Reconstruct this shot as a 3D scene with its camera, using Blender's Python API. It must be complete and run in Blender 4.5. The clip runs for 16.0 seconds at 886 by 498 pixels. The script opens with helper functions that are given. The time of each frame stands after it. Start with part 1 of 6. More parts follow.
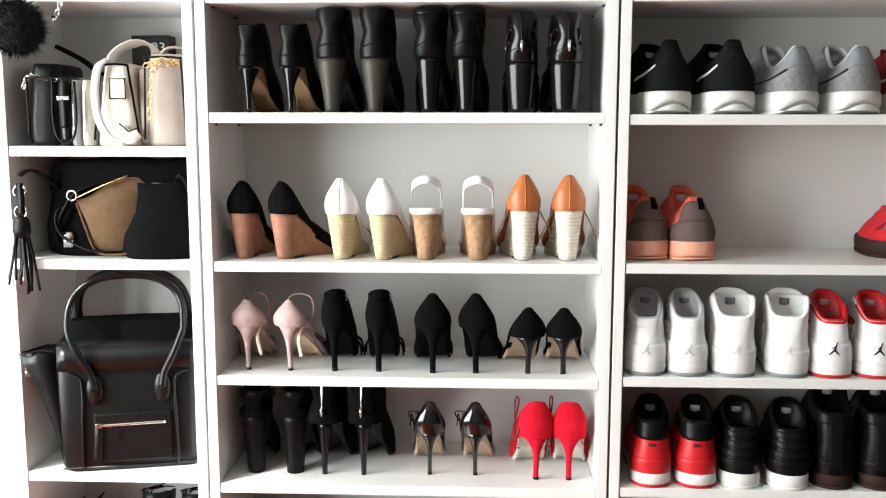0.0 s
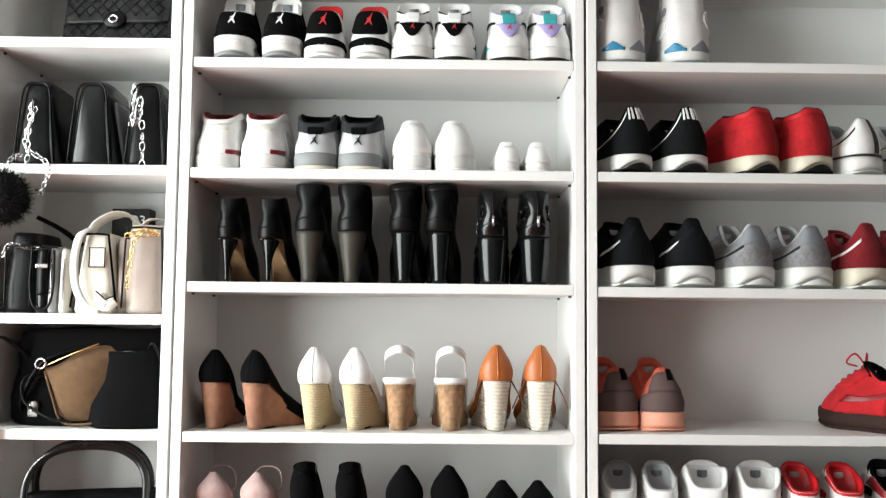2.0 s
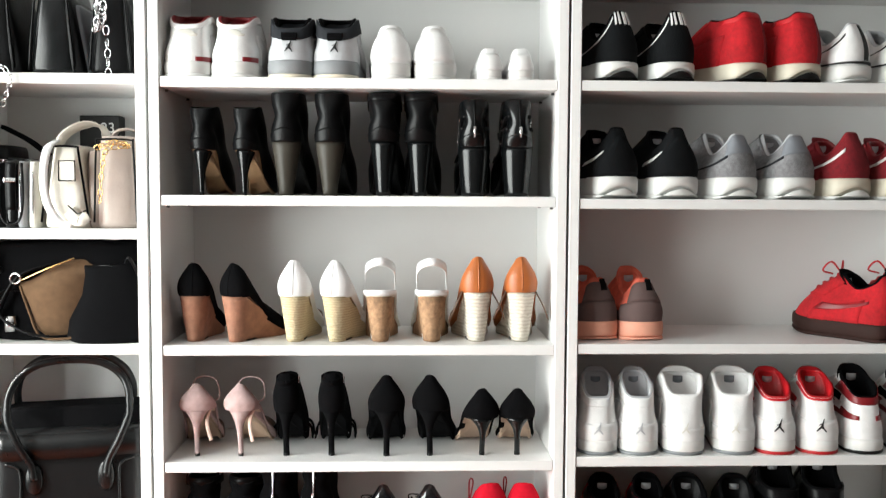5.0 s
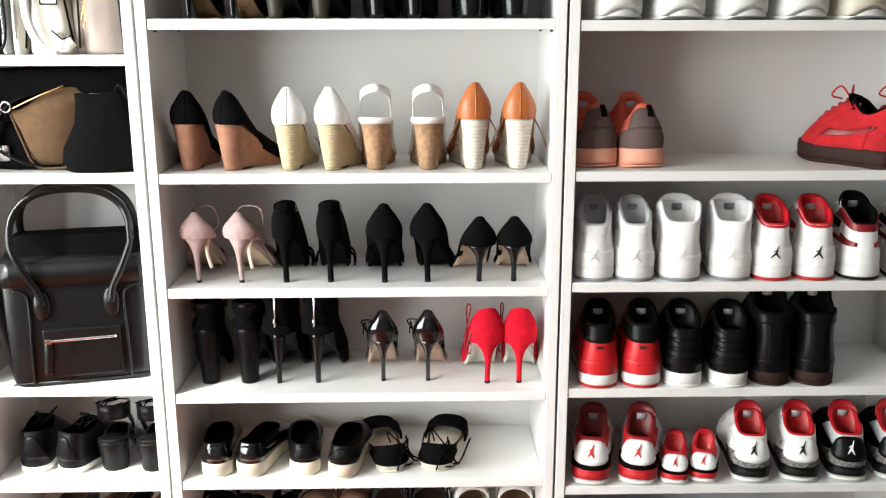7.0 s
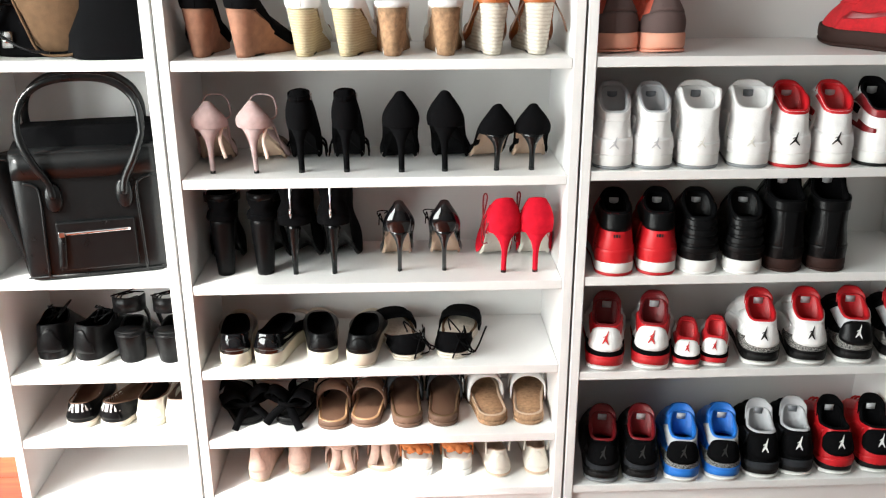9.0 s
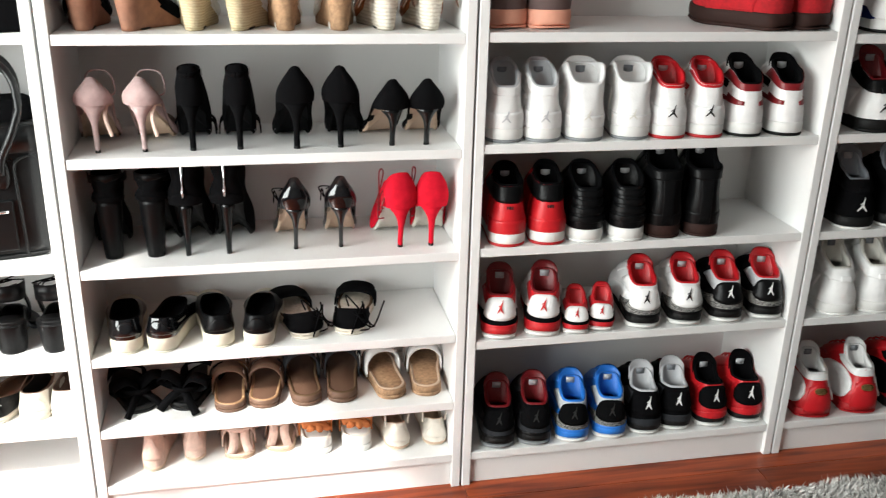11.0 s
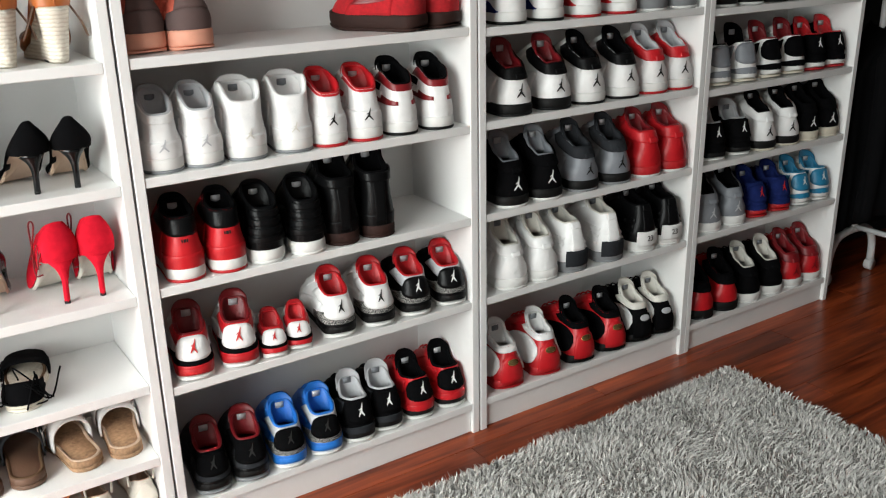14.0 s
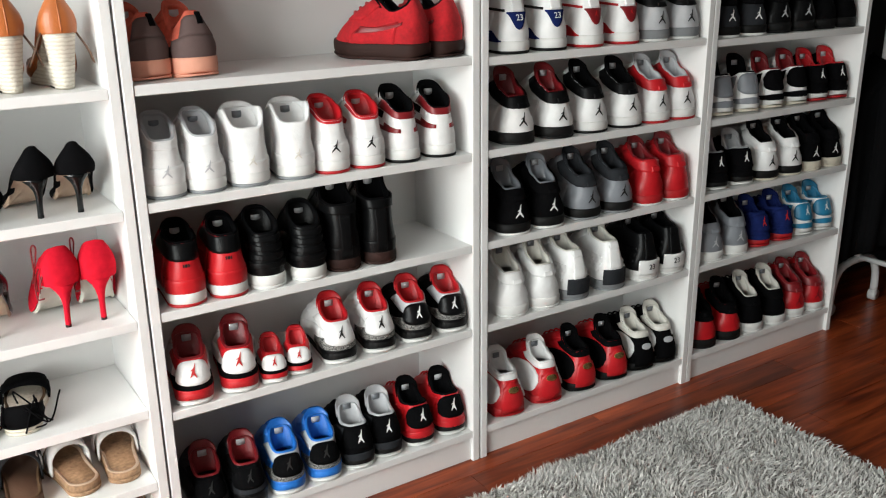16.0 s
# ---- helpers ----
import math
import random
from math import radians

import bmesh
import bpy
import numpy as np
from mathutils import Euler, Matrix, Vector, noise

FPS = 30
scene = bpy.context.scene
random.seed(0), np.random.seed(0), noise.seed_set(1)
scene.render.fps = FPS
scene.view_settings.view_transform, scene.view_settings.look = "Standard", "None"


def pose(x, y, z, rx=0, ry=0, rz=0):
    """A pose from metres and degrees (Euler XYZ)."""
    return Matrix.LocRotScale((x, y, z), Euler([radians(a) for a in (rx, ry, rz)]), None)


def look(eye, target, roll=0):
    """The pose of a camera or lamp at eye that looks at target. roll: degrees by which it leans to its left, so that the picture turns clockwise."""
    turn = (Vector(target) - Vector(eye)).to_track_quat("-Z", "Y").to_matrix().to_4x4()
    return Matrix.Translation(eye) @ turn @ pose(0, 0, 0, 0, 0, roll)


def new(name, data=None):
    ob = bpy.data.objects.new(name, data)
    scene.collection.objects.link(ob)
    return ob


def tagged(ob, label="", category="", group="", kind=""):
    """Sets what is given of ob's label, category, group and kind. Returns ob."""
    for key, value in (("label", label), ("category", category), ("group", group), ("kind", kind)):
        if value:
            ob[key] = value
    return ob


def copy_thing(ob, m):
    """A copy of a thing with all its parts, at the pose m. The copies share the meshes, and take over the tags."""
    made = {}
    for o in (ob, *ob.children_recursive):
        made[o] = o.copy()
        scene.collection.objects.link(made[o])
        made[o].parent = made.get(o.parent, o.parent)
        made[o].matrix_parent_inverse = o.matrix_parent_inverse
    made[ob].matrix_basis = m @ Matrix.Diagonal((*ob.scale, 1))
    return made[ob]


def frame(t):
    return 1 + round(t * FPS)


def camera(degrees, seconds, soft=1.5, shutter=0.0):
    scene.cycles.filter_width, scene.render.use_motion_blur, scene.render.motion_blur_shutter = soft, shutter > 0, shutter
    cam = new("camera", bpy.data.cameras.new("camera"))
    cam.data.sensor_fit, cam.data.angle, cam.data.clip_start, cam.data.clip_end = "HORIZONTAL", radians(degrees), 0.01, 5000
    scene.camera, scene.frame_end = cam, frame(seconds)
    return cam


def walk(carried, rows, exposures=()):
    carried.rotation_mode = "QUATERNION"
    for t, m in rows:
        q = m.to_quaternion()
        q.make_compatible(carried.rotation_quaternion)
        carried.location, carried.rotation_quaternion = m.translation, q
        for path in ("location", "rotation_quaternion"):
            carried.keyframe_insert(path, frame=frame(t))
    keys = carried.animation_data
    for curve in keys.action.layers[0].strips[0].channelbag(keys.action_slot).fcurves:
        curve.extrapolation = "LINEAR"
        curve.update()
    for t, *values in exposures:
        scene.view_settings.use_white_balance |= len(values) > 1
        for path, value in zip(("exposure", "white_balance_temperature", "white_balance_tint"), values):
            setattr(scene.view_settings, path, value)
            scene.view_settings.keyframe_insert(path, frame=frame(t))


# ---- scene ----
cam = camera(52.0, 16.0, soft=1.15, shutter=0.3)
PATH = [
    (0, (0.524, -1.745, 1.306), (0.443, 0.236, 1.044), 0.07),
    (0.5, (0.502, -1.757, 1.28), (0.45, 0.235, 1.109), 0.32),
    (1, (0.481, -1.766, 1.28), (0.466, 0.232, 1.196), 0.32),
    (1.5, (0.489, -1.767, 1.27), (0.491, 0.233, 1.302), 0.43),
    (2, (0.49, -1.777, 1.267), (0.503, 0.218, 1.422), 0.53),
    (2.5, (0.476, -1.783, 1.265), (0.526, 0.204, 1.493), 0.54),
    (3, (0.455, -1.79, 1.285), (0.551, 0.192, 1.531), 0.51),
    (5.5, (0.491, -1.746, 1.346), (0.551, 0.241, 1.122), 0.17),
    (6, (0.509, -1.743, 1.333), (0.553, 0.233, 1.036), 0.02),
    (6.5, (0.514, -1.739, 1.32), (0.55, 0.221, 0.924), -0.1),
    (7, (0.513, -1.738, 1.328), (0.552, 0.203, 0.846), -0.06),
    (7.5, (0.515, -1.732, 1.32), (0.552, 0.195, 0.785), -0.15),
    (8, (0.509, -1.727, 1.319), (0.552, 0.179, 0.71), -0.2),
    (10.5, (0.328, -1.738, 1.28), (0.611, 0.106, 0.559), 1.1),
    (11, (0.348, -1.74, 1.294), (0.742, 0.081, 0.57), 1.59),
    (11.5, (0.342, -1.736, 1.276), (0.844, 0.068, 0.571), 1.2),
    (12, (0.337, -1.7, 1.279), (0.958, 0.061, 0.565), 0.97),
    (12.5, (0.342, -1.686, 1.29), (1.121, 0.009, 0.568), 0.94),
    (13, (0.351, -1.694, 1.285), (1.243, -0.055, 0.568), 0.23),
    (13.5, (0.353, -1.704, 1.286), (1.367, -0.133, 0.575), -0.07),
    (14, (0.354, -1.704, 1.275), (1.391, -0.135, 0.595), -1.15),
    (14.5, (0.363, -1.712, 1.284), (1.391, -0.124, 0.635), -1.25),
    (15, (0.365, -1.71, 1.289), (1.39, -0.117, 0.648), -1.04),
    (15.5, (0.365, -1.713, 1.287), (1.384, -0.113, 0.653), -0.94),
    (16, (0.362, -1.712, 1.283), (1.399, -0.121, 0.653), -0.7),
]
walk(cam, [(t, look(e, g, r)) for t, e, g, r in PATH],
     [(0.0, 0.60), (3.0, 0.42), (5.5, 0.50), (8.0, 0.60), (10.5, 0.40), (13.0, 0.36), (16.0, 0.42)])


# ---- light ----
world = bpy.data.worlds.new("sky")
scene.world = world
world.use_nodes = True
wn = world.node_tree.nodes
sky = wn.new("ShaderNodeTexSky")
sky.sky_type, sky.sun_disc = "NISHITA", False
sky.sun_elevation, sky.sun_rotation = radians(45), radians(230)
world.node_tree.links.new(sky.outputs[0], wn["Background"].inputs[0])
wn["Background"].inputs[1].default_value = 0.07

sun = new("sun", bpy.data.lights.new("sun", "SUN"))
sun.data.energy, sun.data.angle, sun.data.color = 5.0, radians(2.0), (1.0, 0.96, 0.90)
sun.matrix_world = look((0, 0, 0), (0.60, 0.48, -0.64))

win_light = new("window_daylight", bpy.data.lights.new("window_daylight", "AREA"))
win_light.data.shape, win_light.data.size, win_light.data.size_y = "RECTANGLE", 1.95, 1.7
win_light.data.energy, win_light.data.color = 105.0, (0.945, 0.998, 0.97)
win_light.matrix_world = look((-1.32, -1.26, 1.35), (1.0, -1.16, 1.2))

# ---- materials ----
def mat(name, color, rough=0.5, metal=0.0, var=0.06, scale=40.0, bump=0.15, bscale=300.0, coat=0.0, spec=None):
    """A procedural surface: two scales of tone, and fine relief."""
    m = bpy.data.materials.new(name)
    m.use_nodes = True
    nt = m.node_tree
    N, K = nt.nodes, nt.links
    b = N["Principled BSDF"]
    co = N.new("ShaderNodeTexCoord")
    n1 = N.new("ShaderNodeTexNoise")
    n1.inputs["Scale"].default_value, n1.inputs["Detail"].default_value = scale, 5
    K.new(co.outputs["Object"], n1.inputs["Vector"])
    n2 = N.new("ShaderNodeTexNoise")
    n2.inputs["Scale"].default_value = scale * 0.14
    K.new(co.outputs["Object"], n2.inputs["Vector"])
    add = N.new("ShaderNodeMath")
    add.operation = "ADD"
    K.new(n1.outputs["Fac"], add.inputs[0])
    K.new(n2.outputs["Fac"], add.inputs[1])
    mr = N.new("ShaderNodeMapRange")
    mr.inputs["From Min"].default_value, mr.inputs["From Max"].default_value = 0.6, 1.4
    mr.inputs["To Min"].default_value, mr.inputs["To Max"].default_value = 1 - 2 * var, 1 + var
    K.new(add.outputs[0], mr.inputs["Value"])
    mx = N.new("ShaderNodeVectorMath")
    mx.operation = "SCALE"
    mx.inputs[0].default_value = color[:3]
    K.new(mr.outputs[0], mx.inputs["Scale"])
    K.new(mx.outputs[0], b.inputs["Base Color"])
    rr = N.new("ShaderNodeMapRange")
    rr.inputs["To Min"].default_value, rr.inputs["To Max"].default_value = max(0.03, rough - 0.08), min(1, rough + 0.08)
    K.new(n1.outputs["Fac"], rr.inputs["Value"])
    K.new(rr.outputs[0], b.inputs["Roughness"])
    b.inputs["Metallic"].default_value = metal
    b.inputs["Coat Weight"].default_value = coat
    b.inputs["Specular IOR Level"].default_value = (0.18 if max(color) < 0.05 and rough > 0.3 else 0.45) if spec is None else spec
    if bump:
        n3 = N.new("ShaderNodeTexNoise")
        n3.inputs["Scale"].default_value, n3.inputs["Detail"].default_value = bscale, 4
        K.new(co.outputs["Object"], n3.inputs["Vector"])
        bp = N.new("ShaderNodeBump")
        bp.inputs["Strength"].default_value, bp.inputs["Distance"].default_value = bump, 0.002
        K.new(n3.outputs["Fac"], bp.inputs["Height"])
        K.new(bp.outputs[0], b.inputs["Normal"])
    return m


M_SHELF = mat("white_melamine", (0.80, 0.80, 0.79), 0.38, var=0.02, scale=6, bump=0.03, bscale=90)
M_BACK = mat("white_backboard", (0.74, 0.74, 0.73), 0.5, var=0.02, scale=5, bump=0.03, bscale=60)
M_WALL = mat("white_wall_paint", (0.80, 0.79, 0.77), 0.85, var=0.02, scale=4, bump=0.2, bscale=180)
# Unseen ceiling: albedo lowered to weaken the bounce and deepen the shelf shadows.
M_CEIL = mat("low_bounce_ceiling", (0.38, 0.38, 0.376), 0.9, var=0.02, scale=4, bump=0.15, bscale=150)
# Wall behind the camera, never in view: its grey sets how much fill returns.
M_TAUPE = mat("warm_grey_low_fill_wall", (0.20, 0.198, 0.192), 0.85, var=0.03, scale=4, bump=0.2, bscale=180)
M_CHAR = mat("charcoal_wall_paint", (0.022, 0.023, 0.022), 0.85, var=0.03, scale=4, bump=0.2, bscale=180)
M_PIN = mat("dark_steel_pin", (0.10, 0.10, 0.10), 0.35, 1.0, bump=0)
M_DARK = mat("dark_gap", (0.03, 0.03, 0.03), 0.8)


# ---- building helpers ----
def mesh_of(name, verts, faces, material, smooth=True):
    me = bpy.data.meshes.new(name)
    me.from_pydata([tuple(v) for v in verts], [], faces)
    if material:
        me.materials.append(material)
    if smooth:
        me.shade_smooth()
    me.update()
    return me


def part(name, geo, material, parent, label=""):
    """Links (verts, faces), a bmesh or a mesh as one mesh object under a parent."""
    if isinstance(geo, bmesh.types.BMesh):
        me = bpy.data.meshes.new(name)
        geo.to_mesh(me)
        geo.free()
        me.materials.append(material)
    elif isinstance(geo, tuple):
        me = mesh_of(name, geo[0], geo[1], material, geo[2] if len(geo) > 2 else True)
    else:
        me = geo
    ob = new(name, me)
    ob.parent = parent
    if label:
        ob["label"] = label
    return ob


def thing(name, m, label, category, group="", kind=""):
    ob = new(name)
    ob.empty_display_size = 0.05
    ob.matrix_world = m
    return tagged(ob, label, category, group, kind)


def box(x0, x1, y0, y1, z0, z1, bevel=0.0015):
    bm = bmesh.new()
    bmesh.ops.create_cube(bm, size=1)
    for v in bm.verts:
        v.co = Vector((x0 + (v.co.x + 0.5) * (x1 - x0), y0 + (v.co.y + 0.5) * (y1 - y0), z0 + (v.co.z + 0.5) * (z1 - z0)))
    if bevel:
        bmesh.ops.bevel(bm, geom=bm.edges[:], offset=bevel, segments=2, affect="EDGES", profile=0.5)
    return bm


# ---- room ----
def structure(name, geo, material, label, category):
    ob = part(name, geo, material, None)
    return tagged(ob, label, category, kind="structure")


X0, X1, Y0, Y1, ZC = -1.40, 4.30, -3.40, 0.32, 2.50
structure("floor_base", box(X0, X1, Y0, Y1, -0.10, -0.016, 0), M_DARK, "dark subfloor under the laminate planks", "floor")
structure("wall_north_1", box(X0 - 0.1, 1.50, Y1, Y1 + 0.12, -0.1, ZC, 0), M_WALL, "white painted wall behind the bookcases", "wall")
structure("wall_north_2", box(1.50, X1 + 0.1, Y1, Y1 + 0.12, -0.1, ZC, 0), M_CHAR, "dark grey painted wall behind the clothes rack", "wall")
structure("wall_south", box(X0 - 0.1, X1 + 0.1, Y0 - 0.12, Y0, -0.1, ZC, 0), M_TAUPE, "plain warm grey wall out of view, toned to limit fill light", "wall")
structure("wall_east", box(X1, X1 + 0.12, Y0, Y1, -0.1, ZC, 0), M_CHAR, "dark grey painted wall behind the clothes rack", "wall")
structure("ceiling", box(X0 - 0.1, X1 + 0.1, Y0 - 0.1, Y1 + 0.1, ZC, ZC + 0.1, 0), M_CEIL, "plain grey ceiling out of view, darkened to cut bounced light", "ceiling")
WY0, WY1, WZ0, WZ1 = -2.30, -0.22, 0.55, 2.36
bm = box(X0 - 0.12, X0, Y0, WY0, -0.1, ZC, 0)
for b4 in ((WY1, Y1, -0.1, ZC), (WY0, WY1, -0.1, WZ0), (WY0, WY1, WZ1, ZC)):
    b2 = box(X0 - 0.12, X0, *b4, 0)
    tmp = bpy.data.meshes.new("tmp")
    b2.to_mesh(tmp)
    b2.free()
    bm.from_mesh(tmp)
structure("wall_west", bm, M_WALL, "white painted wall with a wide window", "wall")

# ---- shelving ----
T = 0.020


def bookcase(x_in0, x_in1, shelves, label, top=2.012, bottom=0.088):
    """One open bookcase: two sides, back, top, plinth and loose shelves on the given heights."""
    w = thing("bookcase", pose(x_in0, 0, 0), label, "bookcase", "row of white bookcases")
    W = x_in1 - x_in0
    part("side_panel", box(-T, 0, 0, 0.28, 0, top), M_SHELF, w)
    part("side_panel", box(W, W + T, 0, 0.28, 0, top), M_SHELF, w)
    part("back_panel", box(0, W, 0.264, 0.270, 0.01, top - 0.01, 0), M_BACK, w, "thin white backboard")
    part("top_panel", box(0.0005, W - 0.0005, 0.002, 0.264, top - T, top - 0.001), M_SHELF, w)
    part("plinth", box(0.0005, W - 0.0005, 0.012, 0.028, 0, bottom - T - 0.0005), M_SHELF, w, "white kickboard under the lowest shelf")
    part("bottom_shelf", box(0.0005, W - 0.0005, 0.002, 0.264, bottom - T, bottom), M_SHELF, w)
    for z in shelves:
        for px_, sx in ((0.0, 1), (W, -1)):
            for py_ in (0.045, 0.215):
                part('shelf_pin', box(min(px_, px_ + sx * 0.006), max(px_, px_ + sx * 0.006), py_ - 0.0022, py_ + 0.0022, z - T - 0.0048, z - T - 0.0004, 0.0008), M_PIN, w)
        part("shelf", box(0.001, W - 0.001, 0.002, 0.263, z - T, z), M_SHELF, w)
    return w


Z_A = (0.24, 0.395, 0.610, 1.049, 1.272, 1.566, 1.822)
Z_B = (0.228, 0.397, 0.592, 0.817, 1.047, 1.337, 1.562, 1.785)
Z_C = (0.376, 0.597, 0.824, 1.049, 1.334, 1.562, 1.785)
Z_D = (0.375, 0.596, 0.825, 1.043, 1.330, 1.56, 1.78)
Z_E = (0.374, 0.593, 0.812, 1.034, 1.330, 1.55, 1.77)
bookcase(-0.397, -0.045, Z_A, "narrow white open bookcase filled with handbags and shoes")
bookcase(0.0, 0.760, Z_B, "white open bookcase filled with high heels and boots")
bookcase(0.805, 1.565, Z_C, "white open bookcase with rows of sneakers")
bookcase(1.610, 2.344, Z_D, "white open bookcase packed with basketball sneakers")
bookcase(2.386, 3.066, Z_E, "white open bookcase packed with sneakers beside the clothes rack")

# ---- shoe materials ----
def leather(name, c, rough=0.42, **k):
    return mat(name, c, rough, spec=k.pop("spec", None), var=k.pop("var", 0.08), scale=30, bump=k.pop("bump", 0.25), bscale=k.pop("bscale", 220), **k)


def suede(name, c):
    return mat(name, c, 0.92, var=0.14, scale=70, bump=0.35, bscale=600, spec=0.05)


TOTE = leather("polished_black_leather", (0.004, 0.0046, 0.0050), 0.30, bump=0.12, bscale=45, spec=0.34)
WHT = leather("white_leather", (0.85, 0.85, 0.845))
OFF = leather("offwhite_leather", (0.70, 0.68, 0.62))
BLK = leather("black_leather", (0.0035, 0.0036, 0.004), 0.36, spec=0.15)
NUB = suede("black_nubuck", (0.0035, 0.0035, 0.004))
PAT = mat("black_patent", (0.004, 0.004, 0.005), 0.08, var=0.02, bump=0.02, coat=0.6)
GLS = mat("glossy_black_heel", (0.004, 0.0046, 0.005), 0.2, var=0.05, bump=0.03, spec=0.35)
RED = leather("red_leather", (0.52, 0.010, 0.016))
DRED = leather("dark_red_leather", (0.20, 0.008, 0.012))
BRED = suede("bright_red_satin", (0.62, 0.012, 0.03))
GRY = leather("grey_leather", (0.22, 0.235, 0.26))
LGR = leather("light_grey_leather", (0.50, 0.51, 0.53))
DGR = leather("charcoal_nubuck", (0.022, 0.024, 0.028), 0.8)
KNIT = mat("grey_knit", (0.25, 0.25, 0.26), 0.95, var=0.2, scale=140, bump=0.6, bscale=420)
BKNIT = mat("black_knit", (0.005, 0.006, 0.007), 0.95, var=0.2, scale=140, bump=0.6, bscale=420)
RKNIT = mat("red_knit", (0.46, 0.010, 0.016), 0.95, var=0.2, scale=140, bump=0.6, bscale=420)
DRKNIT = mat("wine_red_knit", (0.20, 0.008, 0.014), 0.95, var=0.2, scale=140, bump=0.6, bscale=420)
BLU = leather("royal_blue_leather", (0.015, 0.16, 0.58))
NVY = suede("navy_nubuck", (0.012, 0.022, 0.11))
TEL = leather("teal_leather", (0.02, 0.20, 0.36))
AQU = leather("aqua_leather", (0.04, 0.40, 0.42))
LIL = leather("lilac_leather", (0.42, 0.36, 0.66))
COR = mat("coral_mesh", (0.80, 0.16, 0.10), 0.9, var=0.12, scale=120, bump=0.5, bscale=400)
SAL = mat("salmon_foam", (0.86, 0.40, 0.28), 0.6, var=0.06, bump=0.2)
BRG = leather("taupe_brown_mesh", (0.13, 0.085, 0.080), 0.8)
RUBW = mat("white_rubber", (0.76, 0.76, 0.74), 0.55, var=0.07, scale=25, bump=0.2, bscale=160)
RUBC = mat("cream_rubber", (0.66, 0.61, 0.50), 0.6, var=0.10, scale=25, bump=0.2, bscale=160)
RUBB = mat("black_rubber", (0.006, 0.006, 0.006), 0.6, var=0.1, bump=0.2, spec=0.25)
RUBR = mat("red_rubber", (0.45, 0.012, 0.016), 0.55, var=0.08, bump=0.2)
RUBG = mat("grey_rubber", (0.22, 0.23, 0.24), 0.6, var=0.08, bump=0.2)
RUBU = mat("blue_rubber", (0.015, 0.17, 0.58), 0.5, var=0.05, bump=0.15)
GUM = mat("dark_gum_rubber", (0.034, 0.015, 0.012), 0.7, var=0.15, bump=0.2)
TAN = leather("tan_outsole_leather", (0.36, 0.21, 0.11), 0.5)
NUDE = leather("nude_insole_leather", (0.55, 0.39, 0.28), 0.5)
COG = leather("cognac_leather", (0.42, 0.12, 0.03), 0.38)
BRN = leather("brown_leather", (0.13, 0.068, 0.042), 0.6)
PNK = suede("dusty_pink_suede", (0.47, 0.34, 0.33))
BLU_SH = suede("blush_leather", (0.72, 0.52, 0.44))
ORA = suede("orange_satin", (0.62, 0.22, 0.08))
IVO = leather("ivory_leather", (0.74, 0.70, 0.62))
TAU = leather("taupe_pebbled_leather", (0.40, 0.33, 0.29), 0.5, bump=0.4)
CAM = suede("brown_woven_canvas", (0.125, 0.075, 0.043))
STONE = mat("warm_grey_heel", (0.045, 0.040, 0.032), 0.4, var=0.1, bump=0.1)
CHR = mat("polished_steel", (0.75, 0.75, 0.76), 0.18, 1.0, var=0.03, bump=0.0)
GLD = mat("gold_metal", (0.85, 0.58, 0.24), 0.25, 1.0, var=0.05, bump=0.0)
FUR = mat("black_fur", (0.010, 0.010, 0.011), 0.95, var=0.3, scale=80, bump=0.0)
SILV = leather("pearl_white_leather", (0.68, 0.66, 0.66), 0.35)
PRINT = mat("printed_mark_black", (0.02, 0.02, 0.02), 0.5, bump=0)
PRINTW = mat("printed_mark_white", (0.78, 0.78, 0.77), 0.5, bump=0)
PRINTR = mat("printed_mark_red", (0.52, 0.02, 0.02), 0.5, bump=0)
CORK = mat("cork", (0.40, 0.235, 0.13), 0.85, var=0.32, scale=110, bump=0.4, bscale=200)
CORKR = mat("stacked_reddish_cork", (0.33, 0.15, 0.09), 0.75, var=0.22, scale=60, bump=0.3, bscale=150)


def pattern(name, c1, c2, scale, kind):
    """Two-tone relief: cracked print or wound rope."""
    m = mat(name, c1, 0.38 if name.startswith("quilted") else 0.85, bump=0)
    nt = m.node_tree
    N, K = nt.nodes, nt.links
    b, co = N["Principled BSDF"], N["Texture Coordinate"]
    if kind == "crack":
        tex = N.new("ShaderNodeTexVoronoi")
        tex.feature = "DISTANCE_TO_EDGE"
        tex.inputs["Scale"].default_value = scale
        out = tex.outputs["Distance"]
    else:
        tex = N.new("ShaderNodeTexWave")
        tex.bands_direction = "Z"
        tex.inputs["Scale"].default_value, tex.inputs["Distortion"].default_value = scale, 2.6
        tex.inputs["Detail Scale"].default_value = 3
        out = tex.outputs["Fac"]
    K.new(co.outputs["Object"], tex.inputs["Vector"])
    ramp = N.new("ShaderNodeValToRGB")
    ramp.color_ramp.elements[0].color, ramp.color_ramp.elements[1].color = (*c2, 1), (*c1, 1)
    ramp.color_ramp.elements[0].position, ramp.color_ramp.elements[1].position = (0.10, 0.16) if kind == "crack" else (0.05, 0.5)
    K.new(out, ramp.inputs[0])
    K.new(ramp.outputs[0], b.inputs["Base Color"])
    bp = N.new("ShaderNodeBump")
    bp.inputs["Strength"].default_value, bp.inputs["Distance"].default_value = 0.6, 0.002
    K.new(out, bp.inputs["Height"])
    K.new(bp.outputs[0], b.inputs["Normal"])
    return m


